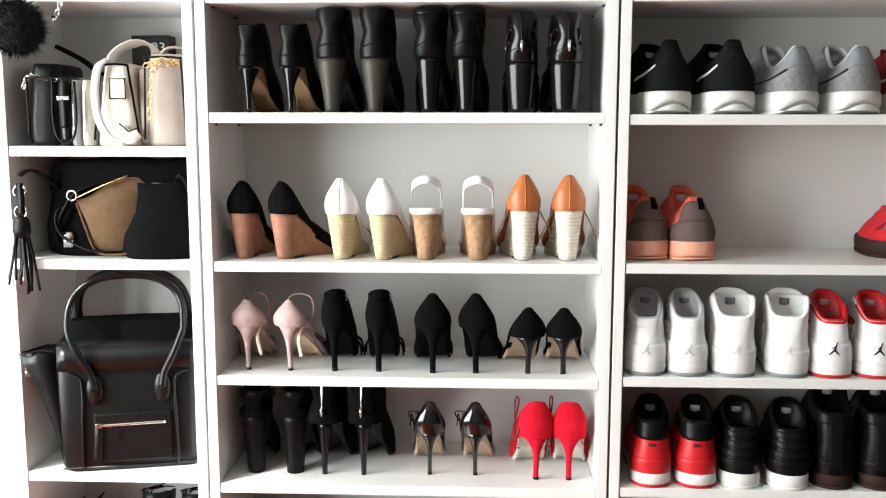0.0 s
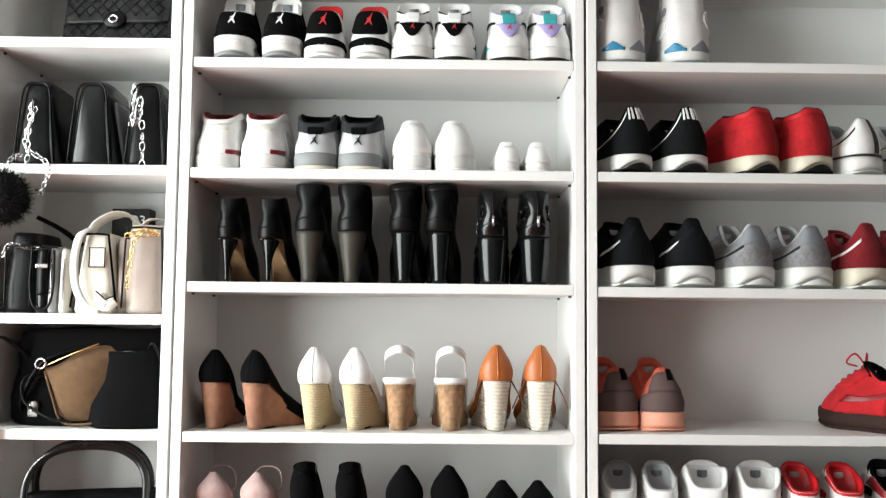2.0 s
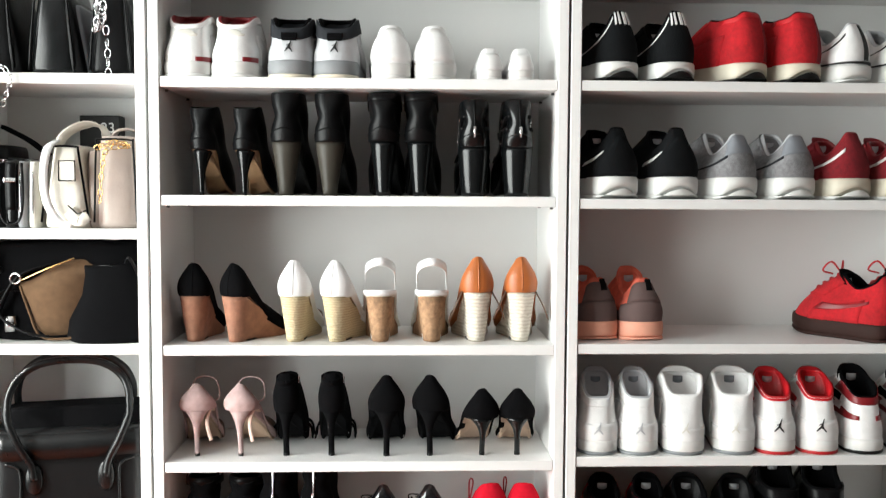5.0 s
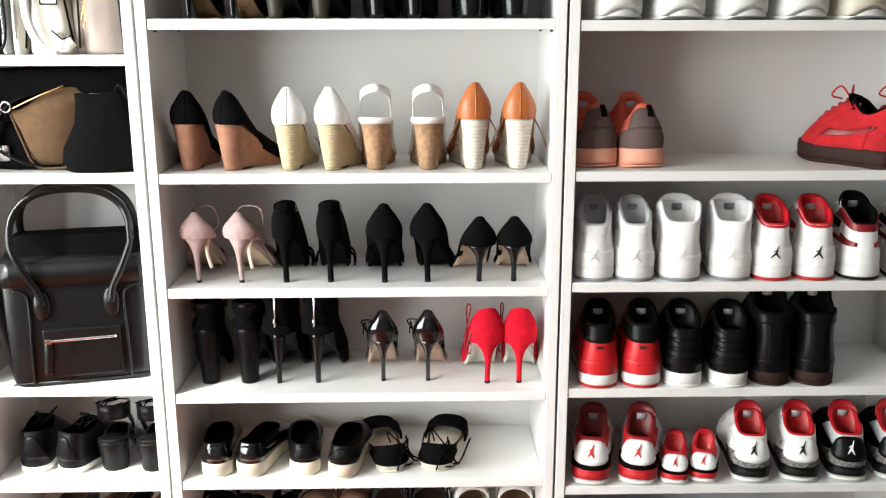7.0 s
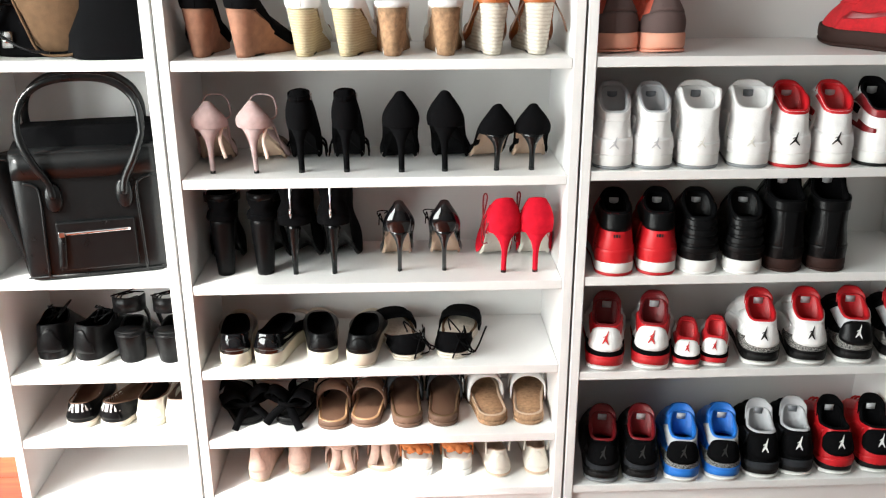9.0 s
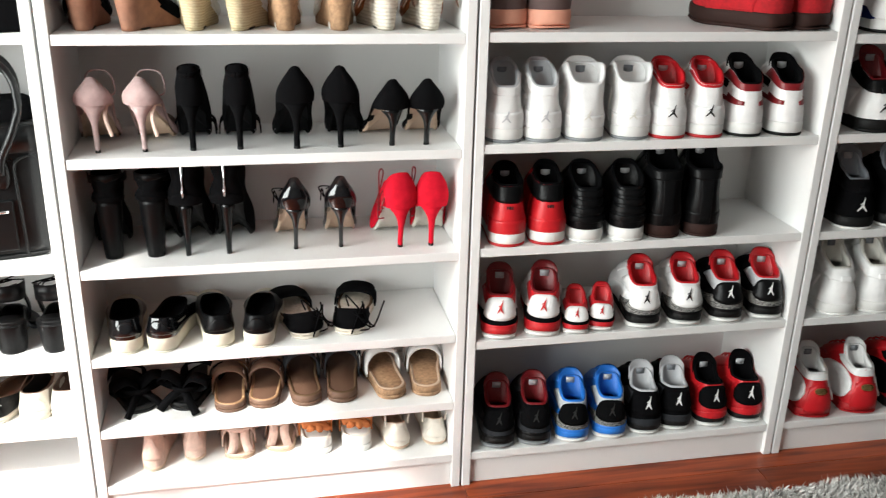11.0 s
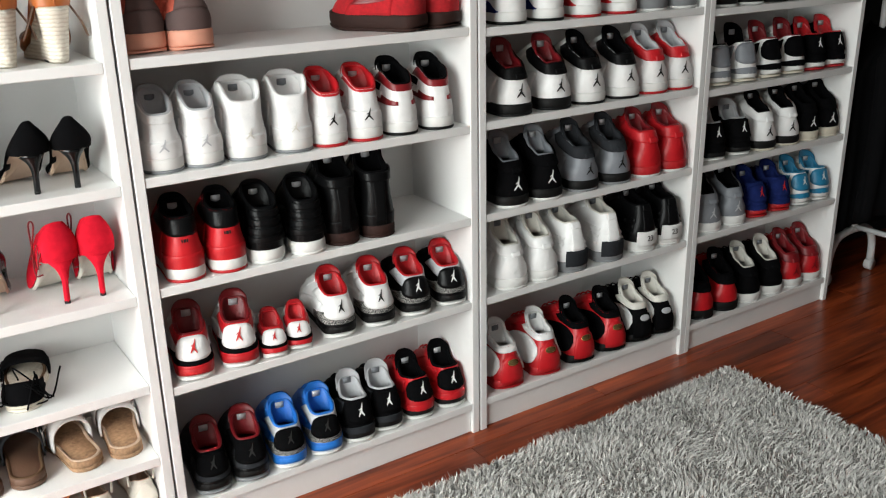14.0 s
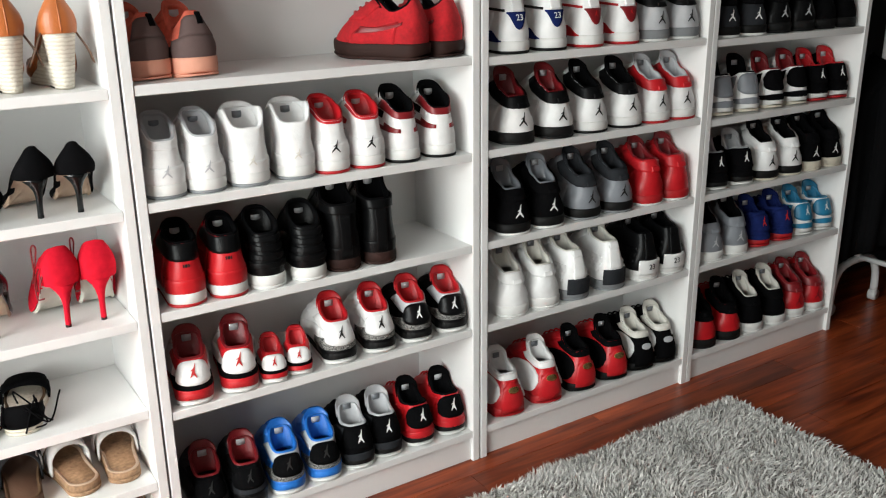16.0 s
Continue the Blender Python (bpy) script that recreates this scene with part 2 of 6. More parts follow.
ELE = pattern("cracked_grey_print", (0.36, 0.35, 0.33), (0.03, 0.03, 0.03), 260, "crack")
JUTE = pattern("natural_jute_rope", (0.58, 0.47, 0.30), (0.48, 0.38, 0.23), 62, "wave")
JUTEW = pattern("whitened_jute_rope", (0.70, 0.64, 0.55), (0.57, 0.50, 0.41), 44, "wave")
QUILT = pattern("quilted_black_leather", (0.014, 0.014, 0.015), (0.006, 0.006, 0.006), 30, "crack")


# ---- shape helpers ----
def smooth01(t):
    t = min(1.0, max(0.0, t))
    return t * t * (3 - 2 * t)


def lerp_pts(pts, s):
    for (a, u), (b, w) in zip(pts, pts[1:]):
        if s <= b:
            return u + (w - u) * smooth01((s - a) / (b - a))
    return pts[-1][1]


def loft(rings, cap0=True, cap1=True, closed=True):
    """Skins rings of equal length."""
    n = len(rings[0])
    verts = [p for r in rings for p in r]
    faces = []
    for i in range(len(rings) - 1):
        for j in range(n if closed else n - 1):
            k = (j + 1) % n
            faces.append((i * n + j, i * n + k, (i + 1) * n + k, (i + 1) * n + j))
    if cap0:
        faces.append(tuple(reversed(range(n))))
    if cap1:
        faces.append(tuple((len(rings) - 1) * n + j for j in range(n)))
    return verts, faces


def tube(pts, r, n=8, r1=None):
    """A round cord through points."""
    pts = [Vector(p) for p in pts]
    rings = []
    up = Vector((0.13, 0.31, 0.94))
    for i, p in enumerate(pts):
        d = (pts[min(i + 1, len(pts) - 1)] - pts[max(i - 1, 0)]).normalized()
        a = d.cross(up)
        a = (a if a.length > 1e-4 else d.cross(Vector((1, 0, 0)))).normalized()
        b = d.cross(a)
        rr = r if r1 is None else r + (r1 - r) * i / (len(pts) - 1)
        rings.append([p + rr * (math.cos(2 * math.pi * k / n) * a + math.sin(2 * math.pi * k / n) * b) for k in range(n)])
    return loft(rings)


def curve_pts(ctrl, n=16):
    """Catmull-Rom through control points."""
    c = [Vector(p) for p in ctrl]
    c = [2 * c[0] - c[1]] + c + [2 * c[-1] - c[-2]]
    out = []
    segs = len(c) - 3
    for i in range(n + 1):
        t = i / n * segs
        k = min(int(t), segs - 1)
        t -= k
        p0, p1, p2, p3 = c[k:k + 4]
        out.append(0.5 * ((2 * p1) + (p2 - p0) * t + (2 * p0 - 5 * p1 + 4 * p2 - p3) * t * t + (3 * p1 - p0 - 3 * p2 + p3) * t ** 3))
    return out


def strap_band(ctrl, width, thick=0.002, wdir=(0, 1, 0), n=16):
    """A flat band through control points, its width along wdir."""
    w = Vector(wdir).normalized()
    pts = curve_pts(ctrl, n)
    rings = []
    for i, p in enumerate(pts):
        d = (pts[min(i + 1, n)] - pts[max(i - 1, 0)]).normalized()
        ww = (w - d * w.dot(d)).normalized()
        nn = d.cross(ww)
        a, b = ww * width / 2, nn * thick / 2
        rings.append([p - a - b, p + a - b, p + a + b, p - a + b])
    return loft(rings)


def rounded_ring(hx, hy, z, cx=0, cy=0, e=4.0, n=32):
    """A superellipse outline at height z."""
    out = []
    for k in range(n):
        a = 2 * math.pi * k / n
        c, s = math.cos(a), math.sin(a)
        out.append(Vector((cx + hx * math.copysign(abs(c) ** (2 / e), c), cy + hy * math.copysign(abs(s) ** (2 / e), s), z)))
    return out


# ---- shoe lasts ----
class Last:
    """The outer surface of a shoe, heel at y = 0, toe at y = L. th: 0 heel, pi toe; v: 0 sole, 1 collar."""

    def __init__(self, L=0.25, W=0.094, hh=0.10, hs=0.085, hf=0.12, throat=0.115, base=0.028, cw=0.030, p=1.9,
                 lift=0.0, bulge=0.006, lean=0.012, heelw=0.36, toe=0.42, point=2.0, peak=0.88, waist=0.08, ce=0.62, fill=1.35, arch=None, ach=0.0, almond=0.0, egg=0.0):
        self.L, self.W, self.hh, self.hs, self.hf, self.throat, self.base = L, W, hh, hs, hf, throat, base
        self.cw, self.p, self.lift, self.bulge, self.lean, self.point, self.peak, self.waist, self.ce, self.fill = cw, p, lift, bulge, lean, point, peak, waist, ce, fill
        self.ach, self.almond, self.egg = ach, almond, egg
        self.foot = [(0, heelw), (0.15, heelw + 0.01), (0.42, heelw + 0.02 if arch is None else arch), (0.68, 0.5), (0.84, 0.47), (1, toe)]

    def fw(self, s):
        w = lerp_pts(self.foot, s)
        if s < 0.13:
            w *= math.sqrt(max(0, 1 - (1 - s / 0.13) ** 2))
        if s > 0.72:
            w *= max(0, 1 - ((s - 0.72) / 0.28) ** self.point) ** 0.5
        return w * self.W

    def sole_z(self, s):
        return self.base + self.lift * (1 - smooth01((s - 0.16) / 0.52))

    def at(self, th, v):
        s = (1 - math.cos(th)) / 2
        sd = 1 if math.sin(th) >= 0 else -1
        zb = self.sole_z(s)
        zt = lerp_pts([(0, self.hh), (0.5, self.hs), (1, self.hf)], 0.5 * (2 * s) ** self.peak if s < 0.5 else s)
        zt += self.ach * math.exp(-(s / 0.07) ** 2)
        sn = abs(math.sin(th)) if s < 0.5 else 1.0
        zt -= self.egg * (1 - math.sqrt(max(0.0, 1 - sn ** (2 * self.ce))))
        b = v ** self.almond if self.almond else smooth01(v) ** self.fill
        hx = (1 - b) * self.fw(s) + b * self.cw * abs(math.sin(th)) ** self.ce + 0.004 * math.sin(math.pi * v) * abs(math.sin(th))
        hx *= 1 - self.waist * math.exp(-((v - 0.55) / 0.2) ** 2)
        yb = -self.bulge * math.sin(math.pi * min(1, v)) + self.lean * v
        yf = self.L - (self.L - self.throat) * max(v, 0) ** self.p
        return Vector((sd * hx, yb + s * (yf - yb), zb + (zt - zb) * v))

    def off(self, th, v, d):
        e = 1e-3
        v = min(v, 1 - 2 * e)
        a = self.at(th + e, v) - self.at(th - e, v)
        b = self.at(th, v + e) - self.at(th, v - e if v > e else v)
        n = a.cross(b)
        return self.at(th, v) + (n.normalized() * d if n.length > 1e-12 else Vector())


NTH = 40


def thetas(n=NTH):
    return [2 * math.pi * k / n - 0.4 * math.sin(2 * math.pi * k / n) for k in range(n)]


def upper_geo(la, nv=12, v1=1.0):
    return loft([[la.at(t, v1 * i / nv) for t in thetas()] for i in range(nv + 1)], False, False)


def lining_geo(la, thick=0.006, depth=0.55):
    """The padded rim and the inside of the shoe."""
    rings = []
    for v, k in ((1.0, 0), (1.022, 0.18), (1.030, 0.5), (1.016, 0.85), (0.95, 1.1), (0.8, 1.1), (0.66, 1.0), (1 - depth, 1.0)):
        ring = []
        for t in thetas():
            p = la.at(t, min(v, 1))
            c = Vector((0, (la.lean + la.throat) / 2 if v > 0.6 else la.L * 0.42, p.z))
            d = c - p
            d.z = 0
            q = p + d.normalized() * min(thick * k, d.length * 0.8)
            q.z += max(0, v - 1) * 12 * thick
            ring.append(q)
        rings.append(ring)
    return loft(rings, False, True)


def sole_geo(la, z0, z1, flare0=1.03, flare1=1.04, spring=0.012, follow=0.0, kick=0.0):
    """A sole slab between two heights above the ground."""
    rings = []
    rd = min(0.14, 0.03 + max(0, z1 - z0 - 0.02) * 3.6)
    prof = [(0, flare0 - rd), (0.06, flare0 - rd * 0.45), (0.2, flare0), (0.5, (flare0 + flare1) / 2 + 0.008), (0.85, flare1), (0.96, flare1 - rd * 0.4), (1, flare1 - rd * 0.8)]
    for f, k in prof:
        ring = []
        for t in thetas():
            p = la.at(t, 0)
            s = (1 - math.cos(t)) / 2
            z = z0 + (z1 - z0) * f
            rise = spring * max(0, (s - 0.72) / 0.28) ** 2 + kick * max(0, 1 - s / 0.12) ** 2 * (1 - f)
            up = follow * (la.sole_z(s) - la.base)
            ring.append(Vector((p.x * k, (p.y - la.L / 2) * (1 + (k - 1) * 0.6) + la.L / 2, z + up + rise * (1 - f * 0.5))))
        rings.append(ring)
    return loft(rings)


def patch_geo(la, t0, t1, v0, v1, d=0.0016, nt=14, nv=6):
    """A panel lying on the shoe between two angles and two heights, with a thin rim."""
    f0 = v0 if callable(v0) else (lambda u: v0)
    f1 = v1 if callable(v1) else (lambda u: v1)
    grid = []
    for j in range(-1, nv + 2):
        row = []
        for i in range(-1, nt + 2):
            ic, jc = min(max(i, 0), nt), min(max(j, 0), nv)
            u = ic / nt
            th = t0 + (t1 - t0) * u
            a, b = f0(u), f1(u)
            rim = i != ic or j != jc
            row.append(la.off(th, a + (b - a) * jc / nv, -0.001 if rim else d))
        grid.append(row)
    return loft(grid, False, False, False)


def mark_geo(la, v0, size, d=0.0024, th0=0.0):
    """A small four-limbed mark printed on the heel."""
    e = 0.02
    dx = (la.at(th0 + e, v0) - la.at(th0 - e, v0)).length / (2 * e)
    h = la.hh - la.sole_z(0)
    verts, faces = [], []
    for (a0, b0), (a1, b1), w in (((0, 0), (0.16, 0.55), 0.11), ((0, 0.02), (-0.52, -0.42), 0.10), ((0, 0.02), (0.50, -0.46), 0.10), ((0.12, 0.3), (-0.25, 0.14), 0.07), ((0.15, 0.52), (0.22, 0.72), 0.07)):
        n = Vector((b0 - b1, a1 - a0)).normalized() * w
        k = len(verts)
        for a, b in ((a0 - n.x, b0 - n.y), (a1 - n.x * 0.5, b1 - n.y * 0.5), (a1 + n.x * 0.5, b1 + n.y * 0.5), (a0 + n.x, b0 + n.y)):
            verts.append(la.off(th0 + a * size / dx, v0 + b * size / h, d))
        faces.append((k, k + 1, k + 2, k + 3))
    return verts, faces


def bars_geo(la, v0, size, d=0.0022, th0=0.0, n=3):
    """Unreadable lettering as short bars."""
    e = 0.02
    dx = (la.at(th0 + e, v0) - la.at(th0 - e, v0)).length / (2 * e)
    h = la.hh - la.sole_z(0)
    verts, faces = [], []
    for i in range(n):
        a = (i - (n - 1) / 2) * size * 0.9
        k = len(verts)
        for da, db in ((-0.3, -0.4), (0.3, -0.4), (0.3, 0.4), (-0.3, 0.4)):
            verts.append(la.off(th0 + (a + da * size) / dx, v0 + db * size / h, d))
        faces.append((k, k + 1, k + 2, k + 3))
    return verts, faces


def text_mesh(body, size, material):
    cu = bpy.data.curves.new("writing", "FONT")
    cu.body, cu.size, cu.align_x, cu.align_y = body, size, "CENTER", "CENTER"
    cu.extrude = 0.0003
    tmp = bpy.data.objects.new("writing", cu)
    scene.collection.objects.link(tmp)
    me = bpy.data.meshes.new_from_object(tmp.evaluated_get(bpy.context.evaluated_depsgraph_get()))
    bpy.data.objects.remove(tmp)
    me.materials.clear()
    me.materials.append(material)
    return me


def writing_on(la, body, size, material, parent, th0, v0):
    """Readable characters standing on the shoe's surface."""
    p = la.off(th0, v0, 0.0068)
    n = (la.off(th0, v0, 0.01) - la.off(th0, v0, 0.0)).normalized()
    up = Vector((0, 0, 1))
    x = up.cross(n).normalized()
    y = n.cross(x)
    ob = part("writing", text_mesh(body, size, material), None, parent)
    ob.matrix_local = Matrix(((x.x, y.x, n.x, p.x), (x.y, y.y, n.y, p.y), (x.z, y.z, n.z, p.z), (0, 0, 0, 1)))
    return ob


def tongue_geo(la, top, lean=0.022):
    """A padded tongue, curved across, that closes the front of the collar and rounds off at the top."""
    w = la.cw * 1.0
    yc = (la.lean + la.throat) / 2
    ry = (la.throat - la.lean) / 2
    outer, inner = [], []
    nx, nz = 16, 9
    for j in range(nz + 1):
        f = j / nz
        ro, ri = [], []
        for i in range(nx + 1):
            u = -1 + 2 * i / nx
            x = w * u * (1 - 0.05 * f)
            zt = top - 0.016 * abs(u) ** 3.6
            z = la.hf - 0.05 + (zt - la.hf + 0.05) * f
            y = yc + ry * math.sqrt(max(0.3, 1 - (0.85 * u) ** 2)) - 0.004 + lean * (f - 0.5)
            pad = 0.006 * math.sin(math.pi * min(1, 0.25 + f * 0.75)) * (1 - 0.5 * u * u)
            ro.append(Vector((x, y + 0.003 + pad, z)))
            ri.append(Vector((x, y - 0.001 - pad * 0.6, z - 0.001)))
        outer.append(ro)
        inner.append(ri)
    return loft([r + list(reversed(q)) for r, q in zip(inner, outer)])


def patch_flat(x0, x1, y, z0, z1):
    """A thin upright label."""
    return loft([[Vector((a, y + b, z)) for a, b in ((x0, 0), (x1, 0), (x1, 0.0012), (x0, 0.0012))] for z in (z0, z1)])


def lace_rows(la, material, parent, rows=4, width=0.04, knot=False):
    for i in range(rows):
        v = 0.93 - i * 0.10
        z0 = la.at(math.pi, v)
        w = width * (0.8 + 0.08 * i) / 2
        part("lace", tube(curve_pts([(-w, z0.y - 0.008, z0.z - 0.003), (0, z0.y + 0.003, z0.z + 0.006), (w, z0.y - 0.008, z0.z - 0.003)], 6), 0.0026, 6), material, parent)
    if knot:
        z0 = la.at(math.pi, 0.95)
        for sx in (-1, 1):
            part("lace", tube(curve_pts([(0, z0.y, z0.z + 0.006), (sx * 0.02, z0.y + 0.01, z0.z + 0.03), (sx * 0.035, z0.y + 0.02, z0.z + 0.012), (sx * 0.012, z0.y + 0.012, z0.z + 0.004)], 12), 0.002, 6), material, parent)


# ---- sneakers ----
def sneaker(m, label, up, mid, out, lin, tong=None, ttop=None, panels=(), mark=None, bars=None, mid_h=None, out_h=0.007, flare=1.04, kick=0.0,
            laces=None, knot=False, text=None, group="sneakers on the shelves", **k):
    la = Last(**k)
    ob = thing("sneaker", m, label, "sneaker", group)
    part("upper", upper_geo(la), up, ob)
    part("lining", lining_geo(la, 0.0095), lin, ob, "padded lining and insole")
    h = la.base + 0.004 if mid_h is None else mid_h
    part("midsole", sole_geo(la, out_h - 0.002, h, flare, flare, kick=kick), mid, ob)
    part("outsole", sole_geo(la, 0.0, out_h, flare - 0.005, flare + 0.004, kick=kick), out, ob)
    if tong:
        tt = ttop or la.hf + 0.02
        part("tongue", tongue_geo(la, tt), tong, ob)
        if la.L > 0.18:
            yl = la.throat - 0.0088
            part("size_label", patch_flat(-0.010, 0.010, yl, tt - 0.034, tt - 0.019), LGR if tong not in (WHT, OFF, LGR, SILV) else GRY, ob, "small sewn-in size label")
    for sx in (-1, 1):
        if la.L > 0.18:
            part("quarter_panel", patch_geo(la, sx * 1.05, sx * 2.05, 0.0, lambda u: 0.66 - 0.30 * u * u, 0.0014, 10, 4), up, ob)
            part("eyestay", patch_geo(la, sx * 2.12, sx * 2.85, lambda u: 0.62 - 0.10 * u, 0.97, 0.0022, 8, 5), up, ob)
    for name, t0, t1, v0, v1, mt, *d in panels:
        part(name, patch_geo(la, t0, t1, v0, v1, *d), mt, ob)
    if mark:
        part("emblem", mark_geo(la, mark[1], mark[2], mark[3] if len(mark) > 3 else 0.0026), mark[0], ob, "small printed mark")
    if bars:
        part("lettering", bars_geo(la, bars[1], bars[2]), bars[0], ob)
    if text:
        writing_on(la, *text[:2], text[2], ob, *text[3:])
    if laces:
        lace_rows(la, laces, ob, knot=knot)
    return ob


def oval(c, h, sign, e=2.0):
    """The upper or lower edge of an oval panel."""
    return lambda u: c + sign * h * max(0.0, 1 - abs(2 * u - 1) ** e) ** (1 / e)


def hump(lo, hi, w=0.5):
    """A height that is hi in the middle of a panel and lo at its ends."""
    return lambda u: lo + (hi - lo) * smooth01((0.5 - abs(u - 0.5)) / w)


HIGH = dict(ce=0.56, L=0.25, W=0.094, hh=0.112, hs=0.136, hf=0.150, throat=0.108, base=0.026, cw=0.032, peak=0.80, p=2.1, bulge=0.005, lean=0.014, heelw=0.40)
MID3 = dict(ce=0.50, L=0.262, W=0.093, hh=0.098, hs=0.108, hf=0.126, throat=0.106, base=0.028, cw=0.032, p=1.7, bulge=0.005, lean=0.026, heelw=0.41, peak=1.2)
RUN = dict(ce=0.62, ach=0.010, L=0.25, W=0.100, peak=0.72, hh=0.106, hs=0.080, hf=0.118, throat=0.116, base=0.036, cw=0.029, p=1.6, bulge=0.009, lean=0.022, heelw=0.40, fill=2.1, waist=0.03)
TALL = dict(ce=0.52, ach=0.004, L=0.26, W=0.104, hh=0.120, hs=0.126, hf=0.152, throat=0.118, base=0.026, cw=0.030, peak=0.95, p=2.0, bulge=0.008, lean=0.024, heelw=0.44)


def two(first, x, y, z, rz=0.0):
    """The other shoe of the pair."""
    return copy_thing(first, pose(x, y, z, 0, 0, rz))


# ---- heels, boots, wedges ----
def stiletto_geo(la, r_top=0.022, r_tip=0.0045, power=2.4, y_tip=0.016, depth=0.05, n=16, top_gap=0.0):
    """A tapering heel from the seat down to its tip."""
    rings = []
    H = la.sole_z(0)
    for i in range(13):
        t = i / 12
        g = (1 - t) ** power
        rx, ry = r_tip + (r_top - r_tip) * g, r_tip + (depth / 2 - r_tip) * g
        yb = 0.002 + (y_tip - 0.004) * smooth01(t)
        rings.append([Vector((rx * math.cos(2 * math.pi * k / n), yb + ry + ry * math.sin(2 * math.pi * k / n), H * (1 - t) + (0.003 if i == 0 else 0))) for k in range(n)])
    return loft(list(reversed(rings)))


def heel_tip_geo(r, y):
    return loft([rounded_ring(r * 1.04, r * 1.04, z, 0, y, 2, 14) for z in (0.0, 0.006)])


def sheet_sole(la, thick=0.004):
    return sole_geo(la, la.base - thick, la.base, 0.82, 0.95, spring=0.004, follow=1.0)


def pump(m, label, up, under, heel_m, r_top=0.021, r_tip=0.0045, power=2.6, lin=NUDE, name="high_heel_shoe", cat="high heel", group="high heels on the shelves", ankle=None, **k):
    q = dict(L=0.20, W=0.086, hh=0.15, hs=0.088, hf=0.064, throat=0.135, base=0.006, cw=0.020, almond=2.5, p=1.25, lift=0.092, bulge=0.008, lean=0.012, heelw=0.44, arch=0.42, fill=2.0, ce=0.80, peak=1.1, waist=0.0, toe=0.2, point=1.6, egg=0.034)
    q.update(k)
    la = Last(**q)
    ob = thing(name, m, label, cat, group)
    part("upper", upper_geo(la), up, ob)
    part("lining", lining_geo(la, 0.0025, 0.9), up, ob)
    part("outsole", sheet_sole(la), under, ob, "pale leather outsole")
    part("heel", stiletto_geo(la, max(r_top, 0.88 * q["heelw"] * la.W) if r_top > 0.0165 else r_top, r_tip, power + 3.2, depth=0.058), heel_m, ob)
    part("heel_tip", heel_tip_geo(r_tip, 0.014 + r_tip), RUBB, ob)
    if ankle:
        mt, z, rx = ankle
        pts = [(rx * math.sin(a), 0.035 - 0.035 * math.cos(a), z + 0.006 * (1 - math.cos(a)) / 2) for a in [2 * math.pi * i / 20 for i in range(21)]]
        part("ankle_strap", strap_band(pts, 0.009, 0.002, (0, 0, 1), 40), mt, ob)
        part("buckle", tube([(rx + 0.002, 0.03, z + 0.006), (rx + 0.003, 0.04, z + 0.006), (rx + 0.003, 0.04, z - 0.006), (rx + 0.002, 0.03, z - 0.006), (rx + 0.002, 0.03, z + 0.006)], 0.0012, 5), CHR, ob)
    return ob


def boot(m, label, up, heel_m, under=RUBB, r_top=0.026, r_tip=0.010, power=1.6, depth=0.055, zip_m=None, buckles=False, cuff=None, name="ankle_boot", **k):
    q = dict(L=0.215, W=0.074, hh=0.196, hs=0.198, hf=0.200, throat=0.088, base=0.006, cw=0.034, p=1.35, lift=0.085, bulge=0.004, lean=0.006, heelw=0.38, toe=0.25, point=1.8, waist=0.30, arch=0.34, fill=1.9)
    q.update(k)
    la = Last(**q)
    ob = thing(name, m, label, "boot", "black boots on the shelf")
    part("upper", upper_geo(la, 16), up, ob)
    part("lining", lining_geo(la, 0.004, 0.5), RUBB, ob)
    part("outsole", sheet_sole(la, 0.005), under, ob)
    part("heel", stiletto_geo(la, r_top, r_tip, power, 0.012, depth), heel_m, ob)
    part("heel_counter", patch_geo(la, -0.75, 0.75, 0.0, hump(0.16, 0.30), 0.0015), up, ob)
    if cuff:
        part("cuff", patch_geo(la, -math.pi, math.pi, 0.84, 0.998, 0.0025, 36, 3), cuff, ob)
    if zip_m:
        part("zip", patch_geo(la, -0.022, 0.022, 0.34, 0.97, 0.0025, 2, 10), zip_m, ob, "silver back zip")
        part("zip_pull", tube([la.off(0, 0.42, 0.005), la.off(0, 0.32, 0.007), la.off(0, 0.22, 0.006)], 0.0035, 6, 0.0022), CHR, ob)
    if buckles:
        for sx in (-1, 1):
            for v in (0.35, 0.62):
                part("strap", patch_geo(la, sx * 0.5, sx * 2.2, v, v + 0.07, 0.003, 10, 2), BLK, ob)
                c = la.off(sx * 1.25, v + 0.035, 0.006)
                part("buckle", tube([c + Vector((0, dy, dz)) for dy, dz in ((-0.008, -0.011), (0.008, -0.011), (0.008, 0.011), (-0.008, 0.011), (-0.008, -0.011))], 0.0016, 6), CHR, ob)
    return ob


def wedge_geo(la, top_w=0.90, bot_w=0.54, y1=0.78, inset=0.012):
    """The solid wedge from the footbed down to the ground, narrowing below the heel."""
    rings = []
    for i in range(9):
        f = i / 8
        ring = []
        for t in thetas(32):
            s = (1 - math.cos(t)) / 2
            p = la.at(t, 0)
            ks = 1 - smooth01((s - 0.2) / 0.4)
            k = top_w + (bot_w + (1 - ks) * (top_w - bot_w) - top_w) * (1 - f)
            ring.append(Vector((p.x * k, p.y + inset * (1 - f) * ks, (la.sole_z(s) - 0.002) * f + 0.0005 * (1 - f))))
        rings.append(ring)
    return loft(rings)


